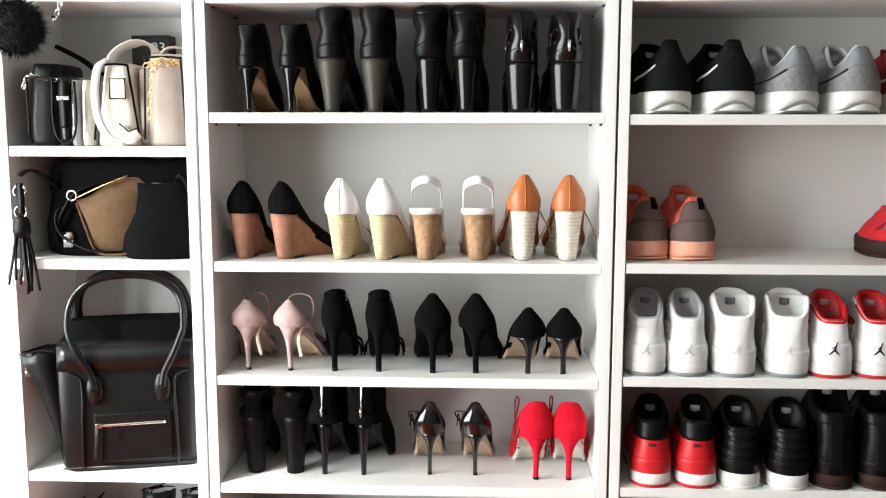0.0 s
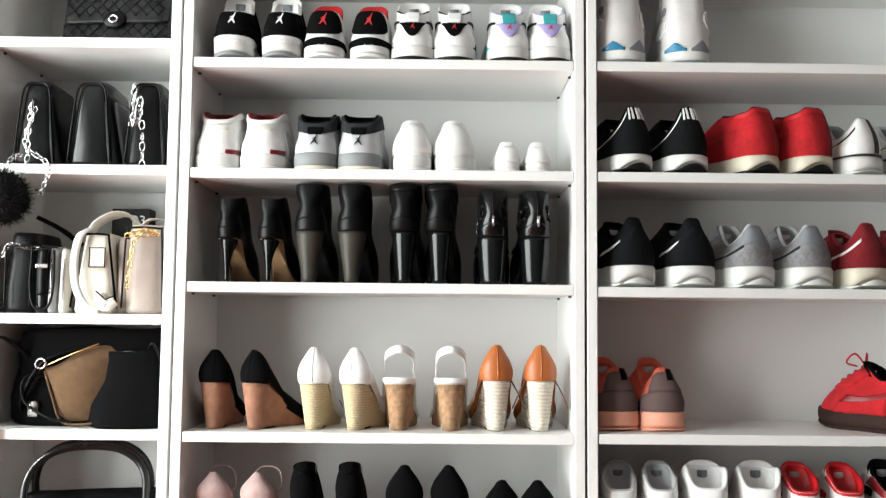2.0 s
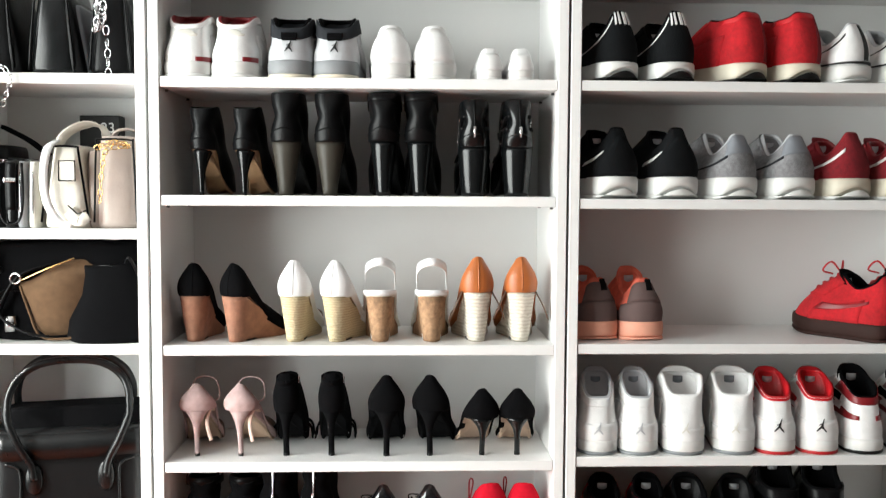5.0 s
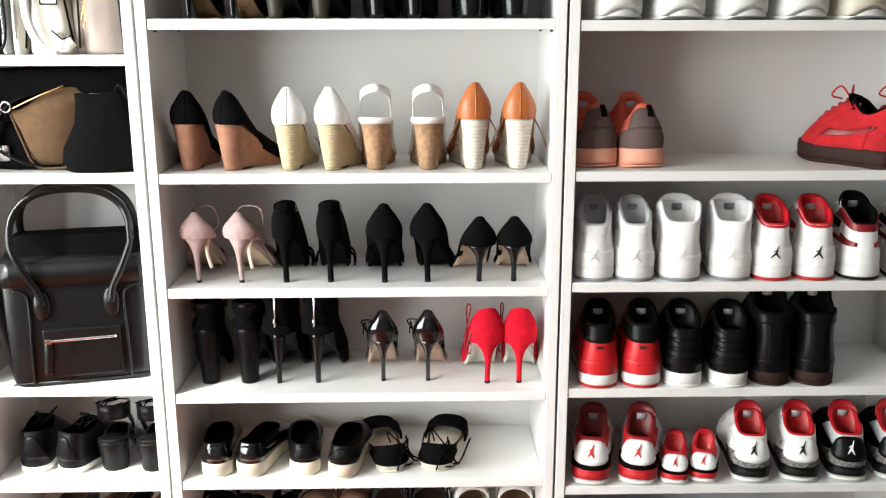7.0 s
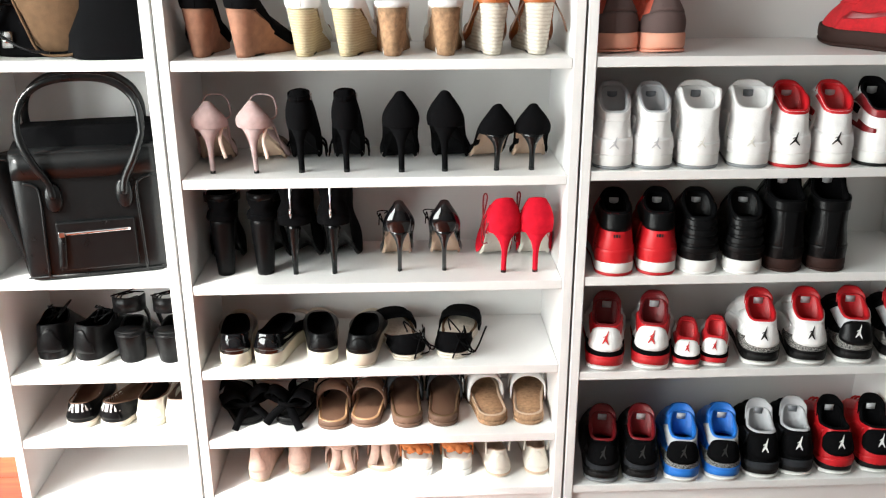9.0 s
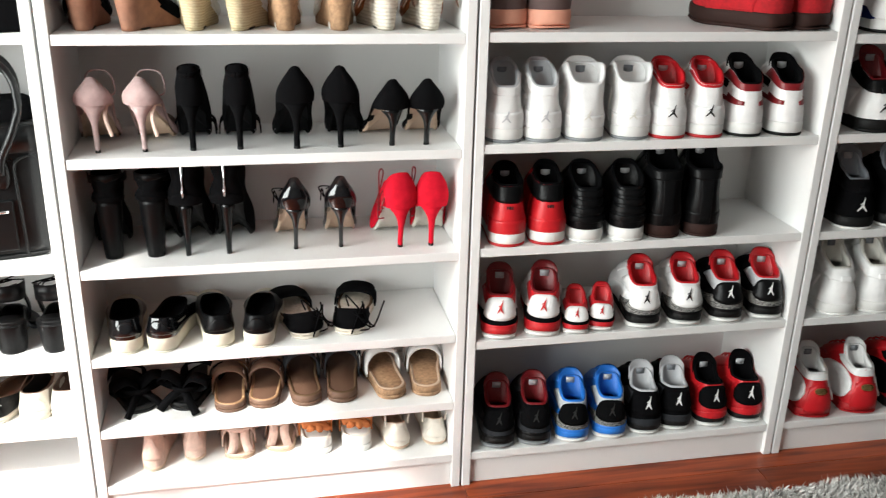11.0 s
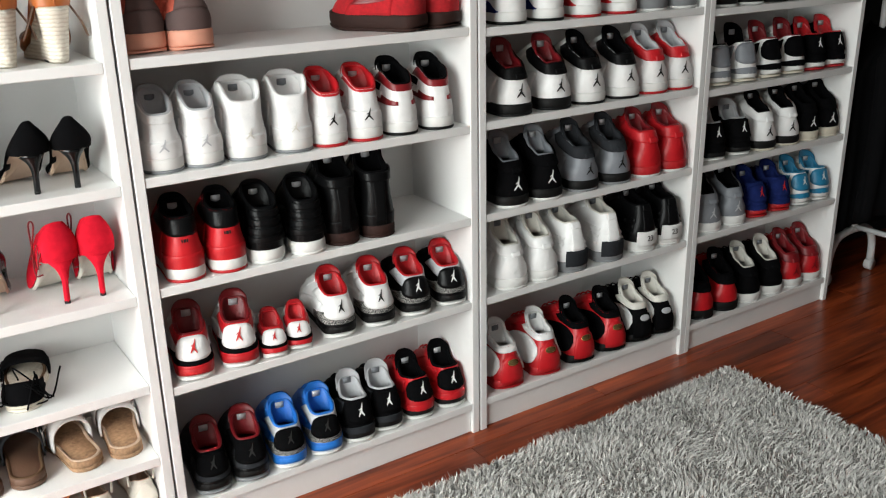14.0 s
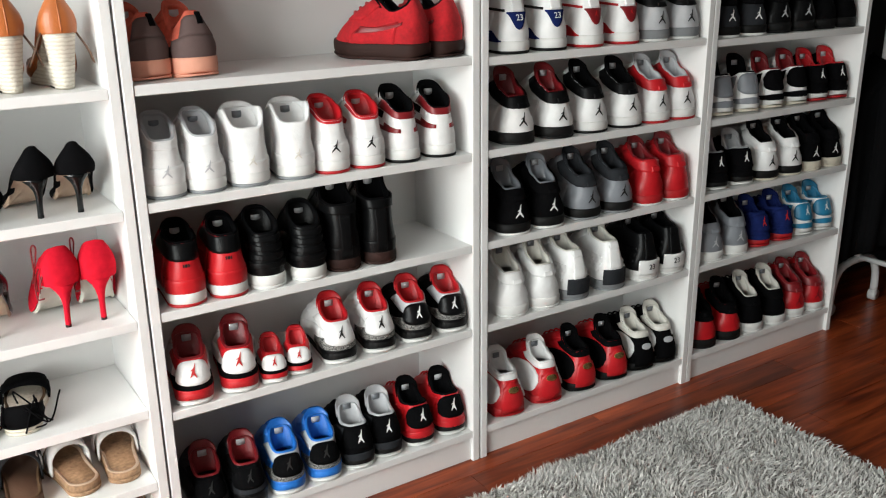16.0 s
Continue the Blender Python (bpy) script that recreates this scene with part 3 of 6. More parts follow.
def wedge_shoe(m, label, wedge_m, up=None, strap=None, tip=None, toe_m=None, **k):
    q = dict(L=0.205, W=0.086, hh=0.156, hs=0.105, hf=0.072, throat=0.150, base=0.016, cw=0.022, almond=2.5, p=1.1, lift=0.078, bulge=0.006, lean=0.016, heelw=0.36, toe=0.4, point=2.0, peak=1.1, waist=0.0, fill=1.7, ce=0.80, egg=0.032)
    q.update(k)
    la = Last(**q)
    ob = thing("wedge_shoe", m, label, "wedge shoe", "wedge shoes on the shelf")
    part("wedge", wedge_geo(la), wedge_m, ob)
    part("outsole", sole_geo(la, 0.0, 0.004 if tip is None else 0.013, 0.58, 0.60, 0.0), tip or RUBB, ob)
    part("footbed", sole_geo(la, la.base - 0.004, la.base + 0.004, 0.96, 0.98, 0.0, follow=1.0), up if up and not strap else IVO, ob)
    if up:
        part("upper", upper_geo(la), up, ob)
        part("lining", lining_geo(la, 0.0025, 0.85), up, ob)
        part("heel_seam", patch_geo(la, -0.025, 0.025, 0.02, 0.98, 0.0005, 2, 8), up, ob)
    if strap:
        zt = la.hh
        part("heel_rim", patch_geo(la, -1.5, 1.5, 0.0, 0.16, 0.001, 20, 2), strap, ob)
        part("back_strap", strap_band([(-0.030, 0.055, zt - 0.045), (-0.026, 0.026, zt - 0.016), (0, 0.006, zt - 0.004), (0.026, 0.026, zt - 0.016), (0.030, 0.055, zt - 0.045)], 0.016, 0.0025, (0, 0.3, 1)), strap, ob)
        for sx in (-1, 1):
            part("side_strap", strap_band([(sx * 0.029, 0.050, zt - 0.04), (sx * 0.030, 0.045, zt - 0.062), (sx * 0.026, 0.035, la.sole_z(0.1))], 0.007, 0.002, (0, 1, 0)), strap, ob)
            part("ankle_strap", strap_band([(sx * 0.030, 0.05, zt - 0.035), (sx * 0.024, 0.085, zt - 0.015), (0, 0.10, zt - 0.008)], 0.009, 0.002, (0, 0, 1)), strap, ob)
    if strap or toe_m:
        mt = toe_m or strap
        for y, w, h in ((0.135, 0.036, 0.034), (0.165, 0.039, 0.026)):
            part("toe_strap", strap_band([(-w, y - 0.01, 0.022), (-w * 0.8, y, 0.022 + h * 0.8), (0, y + 0.004, 0.022 + h), (w * 0.8, y, 0.022 + h * 0.8), (w, y - 0.01, 0.022)], 0.018, 0.003, (0, 1, 0)), mt, ob)
    return ob


# ---- flats and sandals ----
def slip_on(m, label, up, mid, lin=NUB, mid_h=0.034, name="slip_on_shoe", cap=None, **k):
    q = dict(L=0.235, W=0.084, hh=0.074, hs=0.058, hf=0.064, throat=0.145, base=0.030, cw=0.031, p=1.0, ce=0.55, bulge=0.004, lean=0.010, heelw=0.37)
    q.update(k)
    la = Last(**q)
    ob = thing(name, m, label, "shoe", "flat shoes on the shelves")
    part("upper", upper_geo(la), up, ob)
    part("lining", lining_geo(la, 0.004, 0.8), lin, ob)
    part("platform_sole", sole_geo(la, 0.003, mid_h, 1.02, 1.03, 0.006), mid, ob)
    part("outsole", sole_geo(la, 0.0, 0.004, 1.0, 1.02, 0.006), RUBC, ob)
    part("heel_tab", patch_geo(la, -0.5, 0.5, 0.25, hump(0.55, 0.92), 0.0014), cap or up, ob)
    return ob


def footbed_sandal(m, label, bed, sole, band, bands=((0.120, 0.045), (0.17, 0.04)), buckle=CHR, heel_strap=None, bed_h=0.024, name="sandal", **k):
    q = dict(L=0.23, W=0.086, hh=0.05, hs=0.05, hf=0.05, throat=0.15, base=bed_h, cw=0.03, heelw=0.38, toe=0.44)
    q.update(k)
    la = Last(**q)
    ob = thing(name, m, label, "sandal", "sandals on the low shelves")
    part("sole", sole_geo(la, 0.0, bed_h * 0.4, 1.0, 1.02, 0.006), sole, ob)
    part("footbed", sole_geo(la, bed_h * 0.4, bed_h, 1.0, 1.0, 0.006), sole, ob)
    rings = []
    for sc, z in ((0.97, bed_h - 0.001), (0.93, bed_h + 0.003), (0.86, bed_h + 0.001), (0.7, bed_h - 0.001)):
        rings.append([Vector((la.at(t, 0).x * sc, (la.at(t, 0).y - la.L / 2) * (sc * 0.4 + 0.6) + la.L / 2, z)) for t in thetas(32)])
    part("insole", loft(rings, False, True), bed, ob)
    for y, h in bands:
        w = la.fw(y / la.L) + 0.003
        part("band", strap_band([(-w, y, bed_h * 0.6), (-w * 0.93, y, bed_h + h * 0.6), (-w * 0.4, y + 0.004, bed_h + h), (w * 0.4, y + 0.004, bed_h + h), (w * 0.93, y, bed_h + h * 0.6), (w, y, bed_h * 0.6)], 0.036, 0.004, (0, 1, 0.1)), band, ob)
        if buckle:
            c = Vector((w * 0.95, y, bed_h + h * 0.62))
            part("buckle", tube([c + Vector(d) for d in ((0, -0.009, -0.009), (0.002, 0.009, -0.009), (-0.003, 0.009, 0.009), (-0.003, -0.009, 0.009), (0, -0.009, -0.009))], 0.0016, 6), buckle, ob)
    if heel_strap:
        mt, z = heel_strap
        part("heel_strap", strap_band([(-0.034, 0.085, bed_h + 0.01), (-0.031, 0.045, z * 0.8), (-0.02, 0.012, z), (0, 0.004, z), (0.02, 0.012, z), (0.031, 0.045, z * 0.8), (0.034, 0.085, bed_h + 0.01)], 0.010, 0.002, (0, 0, 1)), mt, ob)
    return ob


def cords(ob, mt, seed, n, box6, r=0.0016, name="lace"):
    """Loose laces hanging within a small box."""
    rnd = random.Random(seed)
    x0, x1, y0, y1, z0, z1 = box6
    for _ in range(n):
        pts = [(rnd.uniform(x0, x1), rnd.uniform(y0, y1), rnd.uniform(z0, z1)) for _ in range(4)]
        part(name, tube(curve_pts(pts, 18), r, 6), mt, ob)

# ---- basketball and running sneakers ----
C = {"C9": 1.785, "C8": 1.562, "C7": 1.334, "C6": 1.049, "C5": 0.824, "C4": 0.597, "C3": 0.376, "C2": 0.088}

# whites and reds on the fifth shelf
a = sneaker(pose(0.852, 0.012, C["C5"], 0, 0, -7), "white leather high-top sneaker with pale grey lining", WHT, RUBW, RUBG, LGR, LGR, 0.158, mark=(LGR, 0.30, 0.020), laces=WHT,
            panels=(("heel_panel", -0.9, 0.9, 0.0, 0.42, WHT), ("collar", -1.5, 1.5, 0.80, 0.998, WHT)), **HIGH)
two(a, 0.935, 0.010, C["C5"], -5)
a = sneaker(pose(1.026, 0.008, C["C5"], 0, 0, -6), "white leather high-top sneaker with swept-up collar wings", WHT, RUBW, RUBG, WHT, WHT, 0.160, mark=(OFF, 0.30, 0.018), laces=WHT,
            panels=(("heel_panel", -0.8, 0.8, 0.0, 0.30, WHT),), **{**HIGH, "hs": 0.150, "hf": 0.146, "W": 0.098, "hh": 0.116, "cw": 0.042})
two(a, 1.127, 0.010, C["C5"], -11)
a = sneaker(pose(1.214, 0.008, C["C5"], 0, 0, -7), "white high-top sneaker with bright red lining", WHT, RUBW, RUBR, RED, RED, 0.158, mark=(PRINT, 0.36, 0.022), laces=WHT,
            panels=(("heel_panel", -0.95, 0.95, 0.0, 0.48, WHT), ("side_flash", 1.2, 1.9, 0.5, 0.72, RED), ("side_flash", -1.9, -1.2, 0.5, 0.72, RED), ("collar_rim", -1.7, 1.7, 0.93, 0.99, RED)), **HIGH)
two(a, 1.300, 0.008, C["C5"], -10)
a = sneaker(pose(1.395, 0.008, C["C5"], 0, 0, -6), "white high-top sneaker with dark red collar and black tongue", WHT, RUBW, RUBB, NUB, NUB, 0.164, laces=NUB,
            panels=(("collar", -1.7, 1.7, 0.83, 0.998, DRED), ("side_stripe", 0.25, 1.9, lambda u: 0.48 - 0.1 * u, lambda u: 0.58 + 0.04 * u, DRED), ("side_stripe", -1.9, -0.25, lambda u: 0.38 + 0.1 * u, lambda u: 0.62 - 0.04 * u, DRED),
                    ("ankle_patch", -1.9, -1.2, 0.66, 0.8, NUB)), **HIGH)
two(a, 1.489, 0.008, C["C5"], -12)

# reds and blacks on the fourth shelf
a = sneaker(pose(0.868, 0.004, C["C4"], 0, 0, -7), "red leather high-top sneaker with black collar, white sole", RED, RUBW, RUBR, NUB, NUB, 0.160, laces=NUB, bars=(PRINT, 0.58, 0.008),
            panels=(("collar", -2.0, 2.0, lambda u: 0.74 - 0.08 * math.sin(math.pi * u), 0.998, BLK), ("heel_panel", -0.9, 0.9, 0.0, 0.30, RED)), **{**HIGH, "hh": 0.132})
two(a, 0.957, 0.004, C["C4"], -9)
a = sneaker(pose(1.046, 0.006, C["C4"], 0, 0, -7), "black padded leather high-top sneaker with white cup sole", BLK, RUBW, RUBW, NUB, BLK, 0.158, laces=BLK,
            panels=tuple(("quilted_rib", -0.7, 0.7, v, v + 0.13, BLK, 0.004) for v in (0.22, 0.42, 0.62, 0.82)), **{**HIGH, "hh": 0.118, "cw": 0.035})
two(a, 1.138, 0.002, C["C4"], -12)
a = sneaker(pose(1.231, 0.010, C["C4"], 0, 0, -7), "all-black leather high-top sneaker with dark gum sole", BLK, GUM, GUM, NUB, NUB, 0.200, laces=BLK,
            panels=(("heel_stay", -0.16, 0.16, 0.05, 0.9, BLK), ("collar", -1.6, 1.6, 0.84, 0.998, BLK, 0.003), ("heel_panel", -0.9, 0.9, 0.0, 0.24, BLK)), **{**HIGH, "hh": 0.150, "hs": 0.155, "hf": 0.186, "cw": 0.038})
two(a, 1.320, 0.008, C["C4"], -11)


def three(m, label, up, tab, band, low, mid, out, lin, tmark, tong=None, rim=None, **k):
    """A mid-cut basketball shoe with a moulded heel tab and a printed heel."""
    q = {**MID3, **k}
    return sneaker(m, label, up, mid, out, lin, lin, q["hf"] + (0.018 if q["L"] > 0.2 else 0.006),
                   panels=(("heel_print", -1.25, 1.25, 0.0, hump(0.30, 0.50, 0.3), low), ("collar_band", -1.7, 1.7, lambda u: 0.72 - 0.10 * math.sin(math.pi * u), 0.998, band),
                           ("heel_tab", -0.66, 0.66, oval(0.58, 0.30, -1, 2.6), oval(0.58, 0.38, 1, 2.6), tab, 0.004), ("foxing", -1.1, 1.1, -0.10, 0.12, rim or mid, 0.003)),
                   mark=(tmark, 0.64, 0.022 if q["L"] > 0.2 else 0.014, 0.0062), bars=(tmark, 0.36, 0.0075) if q["L"] > 0.2 else None, laces=tong or up, kick=0.006, out_h=0.012, **q)


# third shelf
z = C["C3"]
a = three(pose(0.858, 0.0, z, 0, 0, -12), "white, black and fire-red basketball sneaker with white heel tab", WHT, WHT, RED, NUB, RUBR, RUBW, DRED, PRINTR, WHT, rim=RED)
two(a, 0.957, 0.0, z, -16)
a = three(pose(1.037, 0.0, z, 0, 0, -14), "small child-size white and red basketball sneaker", WHT, WHT, RED, NUB, RUBR, RUBW, RED, PRINTR, WHT, rim=RED, L=0.155, W=0.066, hh=0.062, hs=0.066, hf=0.084, throat=0.080, base=0.020, cw=0.024)
two(a, 1.098, 0.006, z, -18)
a = three(pose(1.205, 0.004, z, 0, 0, -9), "white basketball sneaker with cracked grey heel print and red lining", WHT, WHT, WHT, ELE, RUBB, RUBW, RED, PRINT, WHT, rim=BLK)
two(a, 1.309, 0.004, z, -11)
a = three(pose(1.413, 0.004, z, 0, 0, -10), "black and grey basketball sneaker with cracked print and red lining", NUB, BLK, LGR, ELE, RUBB, RUBW, RED, PRINTW, LGR, rim=BLK)
two(a, 1.516, 0.006, z, -12)

# lowest shelf
z = C["C2"]
a = three(pose(0.871, 0.004, z, 0, 0, -9), "charcoal and black basketball sneaker with dark red lining", DGR, NUB, NUB, DGR, RUBB, RUBG, DRED, PRINT, DGR, rim=BLK)
two(a, 0.960, 0.002, z, -10)
a = three(pose(1.054, 0.0, z, 0, 0, -10), "bright blue and grey basketball sneaker with cracked print", BLU, NUB, LGR, ELE, RUBU, RUBW, BLU, PRINT, BLU, rim=BLU)
two(a, 1.148, 0.0, z, -11)


def four(m, label, up, tab, mid, out, lin, tmark, band=None, wing=None, **k):
    """A mid-cut basketball shoe with a wide moulded heel tab and a split midsole."""
    q = {**MID3, "hh": 0.106, "hs": 0.100, "throat": 0.110, **k}
    return sneaker(m, label, up, mid, out, lin, lin, q["hf"] + 0.022,
                   panels=(("heel_tab", -0.72, 0.72, oval(0.68, 0.38, -1, 2.6), oval(0.68, 0.29, 1, 2.6), tab, 0.004), ("midsole_band", -1.0, 1.0, -0.02, hump(0.10, 0.20), band or tab, 0.0035),
                           ("wing", 0.9, 1.6, 0.45, 0.9, wing or up, 0.003), ("wing", -1.6, -0.9, 0.45, 0.9, wing or up, 0.003)),
                   mark=(tmark, 0.66, 0.024, 0.0062), laces=up, kick=0.006, out_h=0.011, **q)


a = four(pose(1.242, 0.004, z, 0, 0, -8), "black nubuck basketball sneaker with grey lining, white mark", NUB, NUB, RUBB, RUBW, LGR, PRINTW, band=DGR, wing=DGR)
two(a, 1.323, 0.010, z, -10)
a = four(pose(1.422, 0.010, z, 0, 0, -4), "red and black basketball sneaker with white mark on heel", RED, NUB, RUBB, RUBW, NUB, PRINTW, band=RED, wing=RED)
two(a, 1.516, 0.012, z, -8)

# upper shelves of sneakers
z = 1.785
a = three(pose(0.073, 0.004, z, 0, 0, 2), "black nubuck sneaker with white heel sole and white tongue", NUB, NUB, NUB, NUB, RUBW, RUBG, WHT, PRINTW, WHT, rim=WHT, hh=0.102, hs=0.108, hf=0.144, base=0.038, W=0.088)
two(a, 0.169, 0.004, z, 0)
a = four(pose(0.256, 0.004, z), "white basketball sneaker with black heel tab and red lining", WHT, NUB, RUBW, RUBW, RED, PRINTR, band=NUB)
two(a, 0.348, 0.004, z, -2)


def seven(m, label, up, tri, tab, low, lin, out, number=None, **k):
    """A tall basketball shoe with a pull tab and a pointed heel inlay."""
    q = {**TALL, "W": 0.094, "hh": 0.100, "hs": 0.118, "hf": 0.124, "peak": 0.62, "cw": 0.036, "ach": 0.0, "waist": 0.12, **k}
    return sneaker(m, label, up, RUBW, out, lin, up, q["hf"] + 0.036,
                   panels=(("heel_inlay", -0.42, 0.42, hump(0.66, 0.30, 0.5), 0.70, tri, 0.0025), ("pull_tab", -0.14, 0.14, 0.72, 0.995, tab, 0.006),
                           ("side_wedge", 0.55, 1.5, 0.0, hump(0.05, 0.26, 0.5), low), ("side_wedge", -1.5, -0.55, 0.0, hump(0.05, 0.26, 0.5), low), ("collar_line", 0.5, 1.5, 0.70, 0.76, out, 0.002), ("collar_line", -1.5, -0.5, 0.70, 0.76, out, 0.002)),
                   mark=None if number else (PRINTR, 0.56, 0.011, 0.0045), text=number, laces=up, **q)


a = seven(pose(0.436, 0.004, z), "white leather sneaker with pull tab and dark triangle inlay", WHT, NUB, WHT, NUB, NUB, RUBB)
two(a, 0.520, 0.004, z, -1)
a = seven(pose(0.631, 0.004, z), "white sneaker with aqua pull tab and lilac triangle inlay", WHT, LIL, AQU, AQU, LIL, RUBB)
two(a, 0.714, 0.004, z, -1)
z = 1.562
a = sneaker(pose(0.047, 0.004, z, 0, 0, 0), "white leather sneaker with maroon lining and maroon heel spot", WHT, RUBW, RUBW, DRED, DRED, 0.136, laces=WHT,
            panels=(("heel_loop", -0.32, 0.32, 0.70, hump(0.72, 0.86), OFF, 0.004), ("heel_spot", 0.25, 0.75, 0.05, 0.16, DRED), ("collar", -1.8, 1.8, 0.88, 0.998, WHT, 0.003)), **{**TALL, "W": 0.096, "hh": 0.100, "hs": 0.124, "hf": 0.128, "peak": 0.58, "cw": 0.037, "ach": 0.0, "waist": 0.10})
two(a, 0.136, 0.004, z, -1)
a = sneaker(pose(0.244, 0.004, z), "light grey sneaker with charcoal collar and black heel mark", LGR, RUBG, RUBC, NUB, DGR, 0.130, laces=DGR, mark=(PRINT, 0.46, 0.020), mid_h=0.034,
            panels=(("collar", -2.0, 2.0, lambda u: 0.80 - 0.12 * math.sin(math.pi * u), 0.998, DGR, 0.004), ("heel_stay", -0.16, 0.16, 0.66, 0.84, NUB, 0.006)), **{**TALL, "W": 0.094, "hh": 0.094, "hs": 0.122, "hf": 0.126, "peak": 0.60, "cw": 0.038, "ach": 0.0, "waist": 0.08})
two(a, 0.331, 0.004, z, -1)
a = sneaker(pose(0.438, 0.004, z), "plain white leather sneaker with rounded heel", WHT, RUBW, RUBW, WHT, WHT, 0.11, laces=WHT,
            panels=(("heel_panel", -0.8, 0.8, 0.1, hump(0.7, 0.96), WHT),), **{**RUN, "hh": 0.102, "base": 0.026, "hs": 0.082, "hf": 0.102, "W": 0.090, "fill": 2.2, "cw": 0.030, "ach": 0.0, "peak": 1.0, "egg": 0.012})
two(a, 0.521, 0.004, z, -1)
a = sneaker(pose(0.629, 0.004, z), "tiny plain white baby sneaker", WHT, RUBW, RUBW, WHT, WHT, 0.062, laces=WHT, panels=(("heel_panel", -0.7, 0.7, 0.1, 0.8, WHT),),
            L=0.13, W=0.062, hh=0.058, hs=0.046, hf=0.056, throat=0.06, base=0.014, cw=0.020, heelw=0.36)
two(a, 0.689, 0.004, z, -2)

z = C["C9"]
a = sneaker(pose(0.867, 0.012, z, 0, 0, 6), "pearl white moulded basketball sneaker with blue-grey heel base", SILV, RUBW, RUBG, LGR, SILV, 0.206, laces=WHT, mid_h=0.040,
            panels=(("round_window", -1.05, -0.75, oval(0.76, 0.07, -1), oval(0.76, 0.07, 1), GRY), ("side_pod", 0.45, 1.25, oval(0.55, 0.2, -1), oval(0.55, 0.2, 1), WHT, 0.003, 18, 6), ("side_pod", -1.25, -0.6, oval(0.45, 0.16, -1), oval(0.45, 0.16, 1), WHT, 0.003, 18, 6), ("heel_base", -0.55, -0.04, 0.0, hump(0.05, 0.16, 0.6), TEL, 0.004), ("heel_base", 0.04, 0.55, 0.0, hump(0.05, 0.20, 0.6), GRY, 0.004)),
            **{**TALL, "hh": 0.146, "hs": 0.152, "hf": 0.160, "W": 0.104, "cw": 0.042, "fill": 1.9, "ach": 0.0, "lean": 0.012})
two(a, 0.993, 0.014, z, -4)
z = C["C8"]
a = sneaker(pose(0.893, 0.008, z, 0, 0, 20), "black knit running sneaker with striped heel and white midsole", BKNIT, RUBW, RUBB, NUB, BKNIT, 0.126, laces=NUB, mid_h=0.038, flare=1.04, kick=0.020,
            panels=(*((("stripe", -0.32 + 0.16 * i, -0.24 + 0.16 * i, 0.74, 0.99, PRINTW, 0.0018)) for i in range(5)), ("side_line", 0.4, 1.8, lambda u: 0.9 - 0.7 * u, lambda u: 0.95 - 0.7 * u, PRINTW), ("side_line", -1.8, -0.4, lambda u: 0.2 + 0.7 * u, lambda u: 0.25 + 0.7 * u, PRINTW)), **{**RUN, "hh": 0.126, "hs": 0.088, "hf": 0.126})
two(a, 1.002, 0.006, z, 16)
a = sneaker(pose(1.152, 0.008, z, 0, 0, 24), "red knit mid-top running sneaker with cream midsole", RKNIT, RUBC, RUBB, NUB, RKNIT, 0.130, laces=NUB, mid_h=0.038, flare=1.04, kick=0.020,
            panels=(("heel_stripe", 0.18, 0.42, 0.05, 0.98, DRKNIT), ("collar", -1.4, 1.4, 0.9, 0.998, RED)), **{**RUN, "hh": 0.127, "hs": 0.124, "hf": 0.132, "cw": 0.038, "fill": 1.5, "peak": 1.0, "ce": 0.52})
two(a, 1.256, 0.006, z, 18)
a = sneaker(pose(1.358, 0.010, z, 0, 0, 20), "white knit running sneaker with black heel stripe", WHT, RUBW, RUBW, LGR, WHT, 0.10, laces=WHT, mid_h=0.036, flare=1.07, kick=0.010,
            panels=(("heel_stripe", 0.05, 0.22, 0.1, 0.98, PRINT), ("sole_line", -1.4, 1.4, 0.02, 0.08, PRINT, 0.003), ("side_line", -1.7, -0.5, lambda u: 0.3 + 0.5 * u, lambda u: 0.36 + 0.5 * u, PRINT)), **{**RUN, "hh": 0.108})
two(a, 1.462, 0.010, z, 16)
z = C["C7"]
a = sneaker(pose(0.892, 0.010, z, 0, 0, 18), "black mesh running sneaker with thick white foam sole", BKNIT, RUBW, RUBW, NUB, BKNIT, 0.142, laces=BKNIT, mid_h=0.045, flare=1.05, kick=0.020,
            panels=(("heel_counter", -0.7, 0.7, 0.1, hump(0.5, 0.85), BKNIT), ("side_flash", -1.3, -0.6, lambda u: 0.42 + 0.2 * u, lambda u: 0.55 + 0.1 * u, PRINTW)), **{**RUN, "hh": 0.128, "hs": 0.098, "hf": 0.136, "W": 0.110})
two(a, 1.008, 0.010, z, 12)
a = sneaker(pose(1.134, 0.012, z, 0, 0, 20), "grey knit running sneaker with thick white foam sole", KNIT, RUBW, RUBW, LGR, KNIT, 0.136, laces=LGR, mid_h=0.045, flare=1.05, kick=0.020,
            panels=(("heel_tab", -0.6, 0.6, 0.6, 0.98, GRY), ("side_flash", -1.5, -0.5, lambda u: 0.35 + 0.2 * u, lambda u: 0.42 + 0.2 * u, DGR)), **{**RUN, "hh": 0.117, "hs": 0.088, "hf": 0.132, "W": 0.110})
two(a, 1.247, 0.012, z, 14)
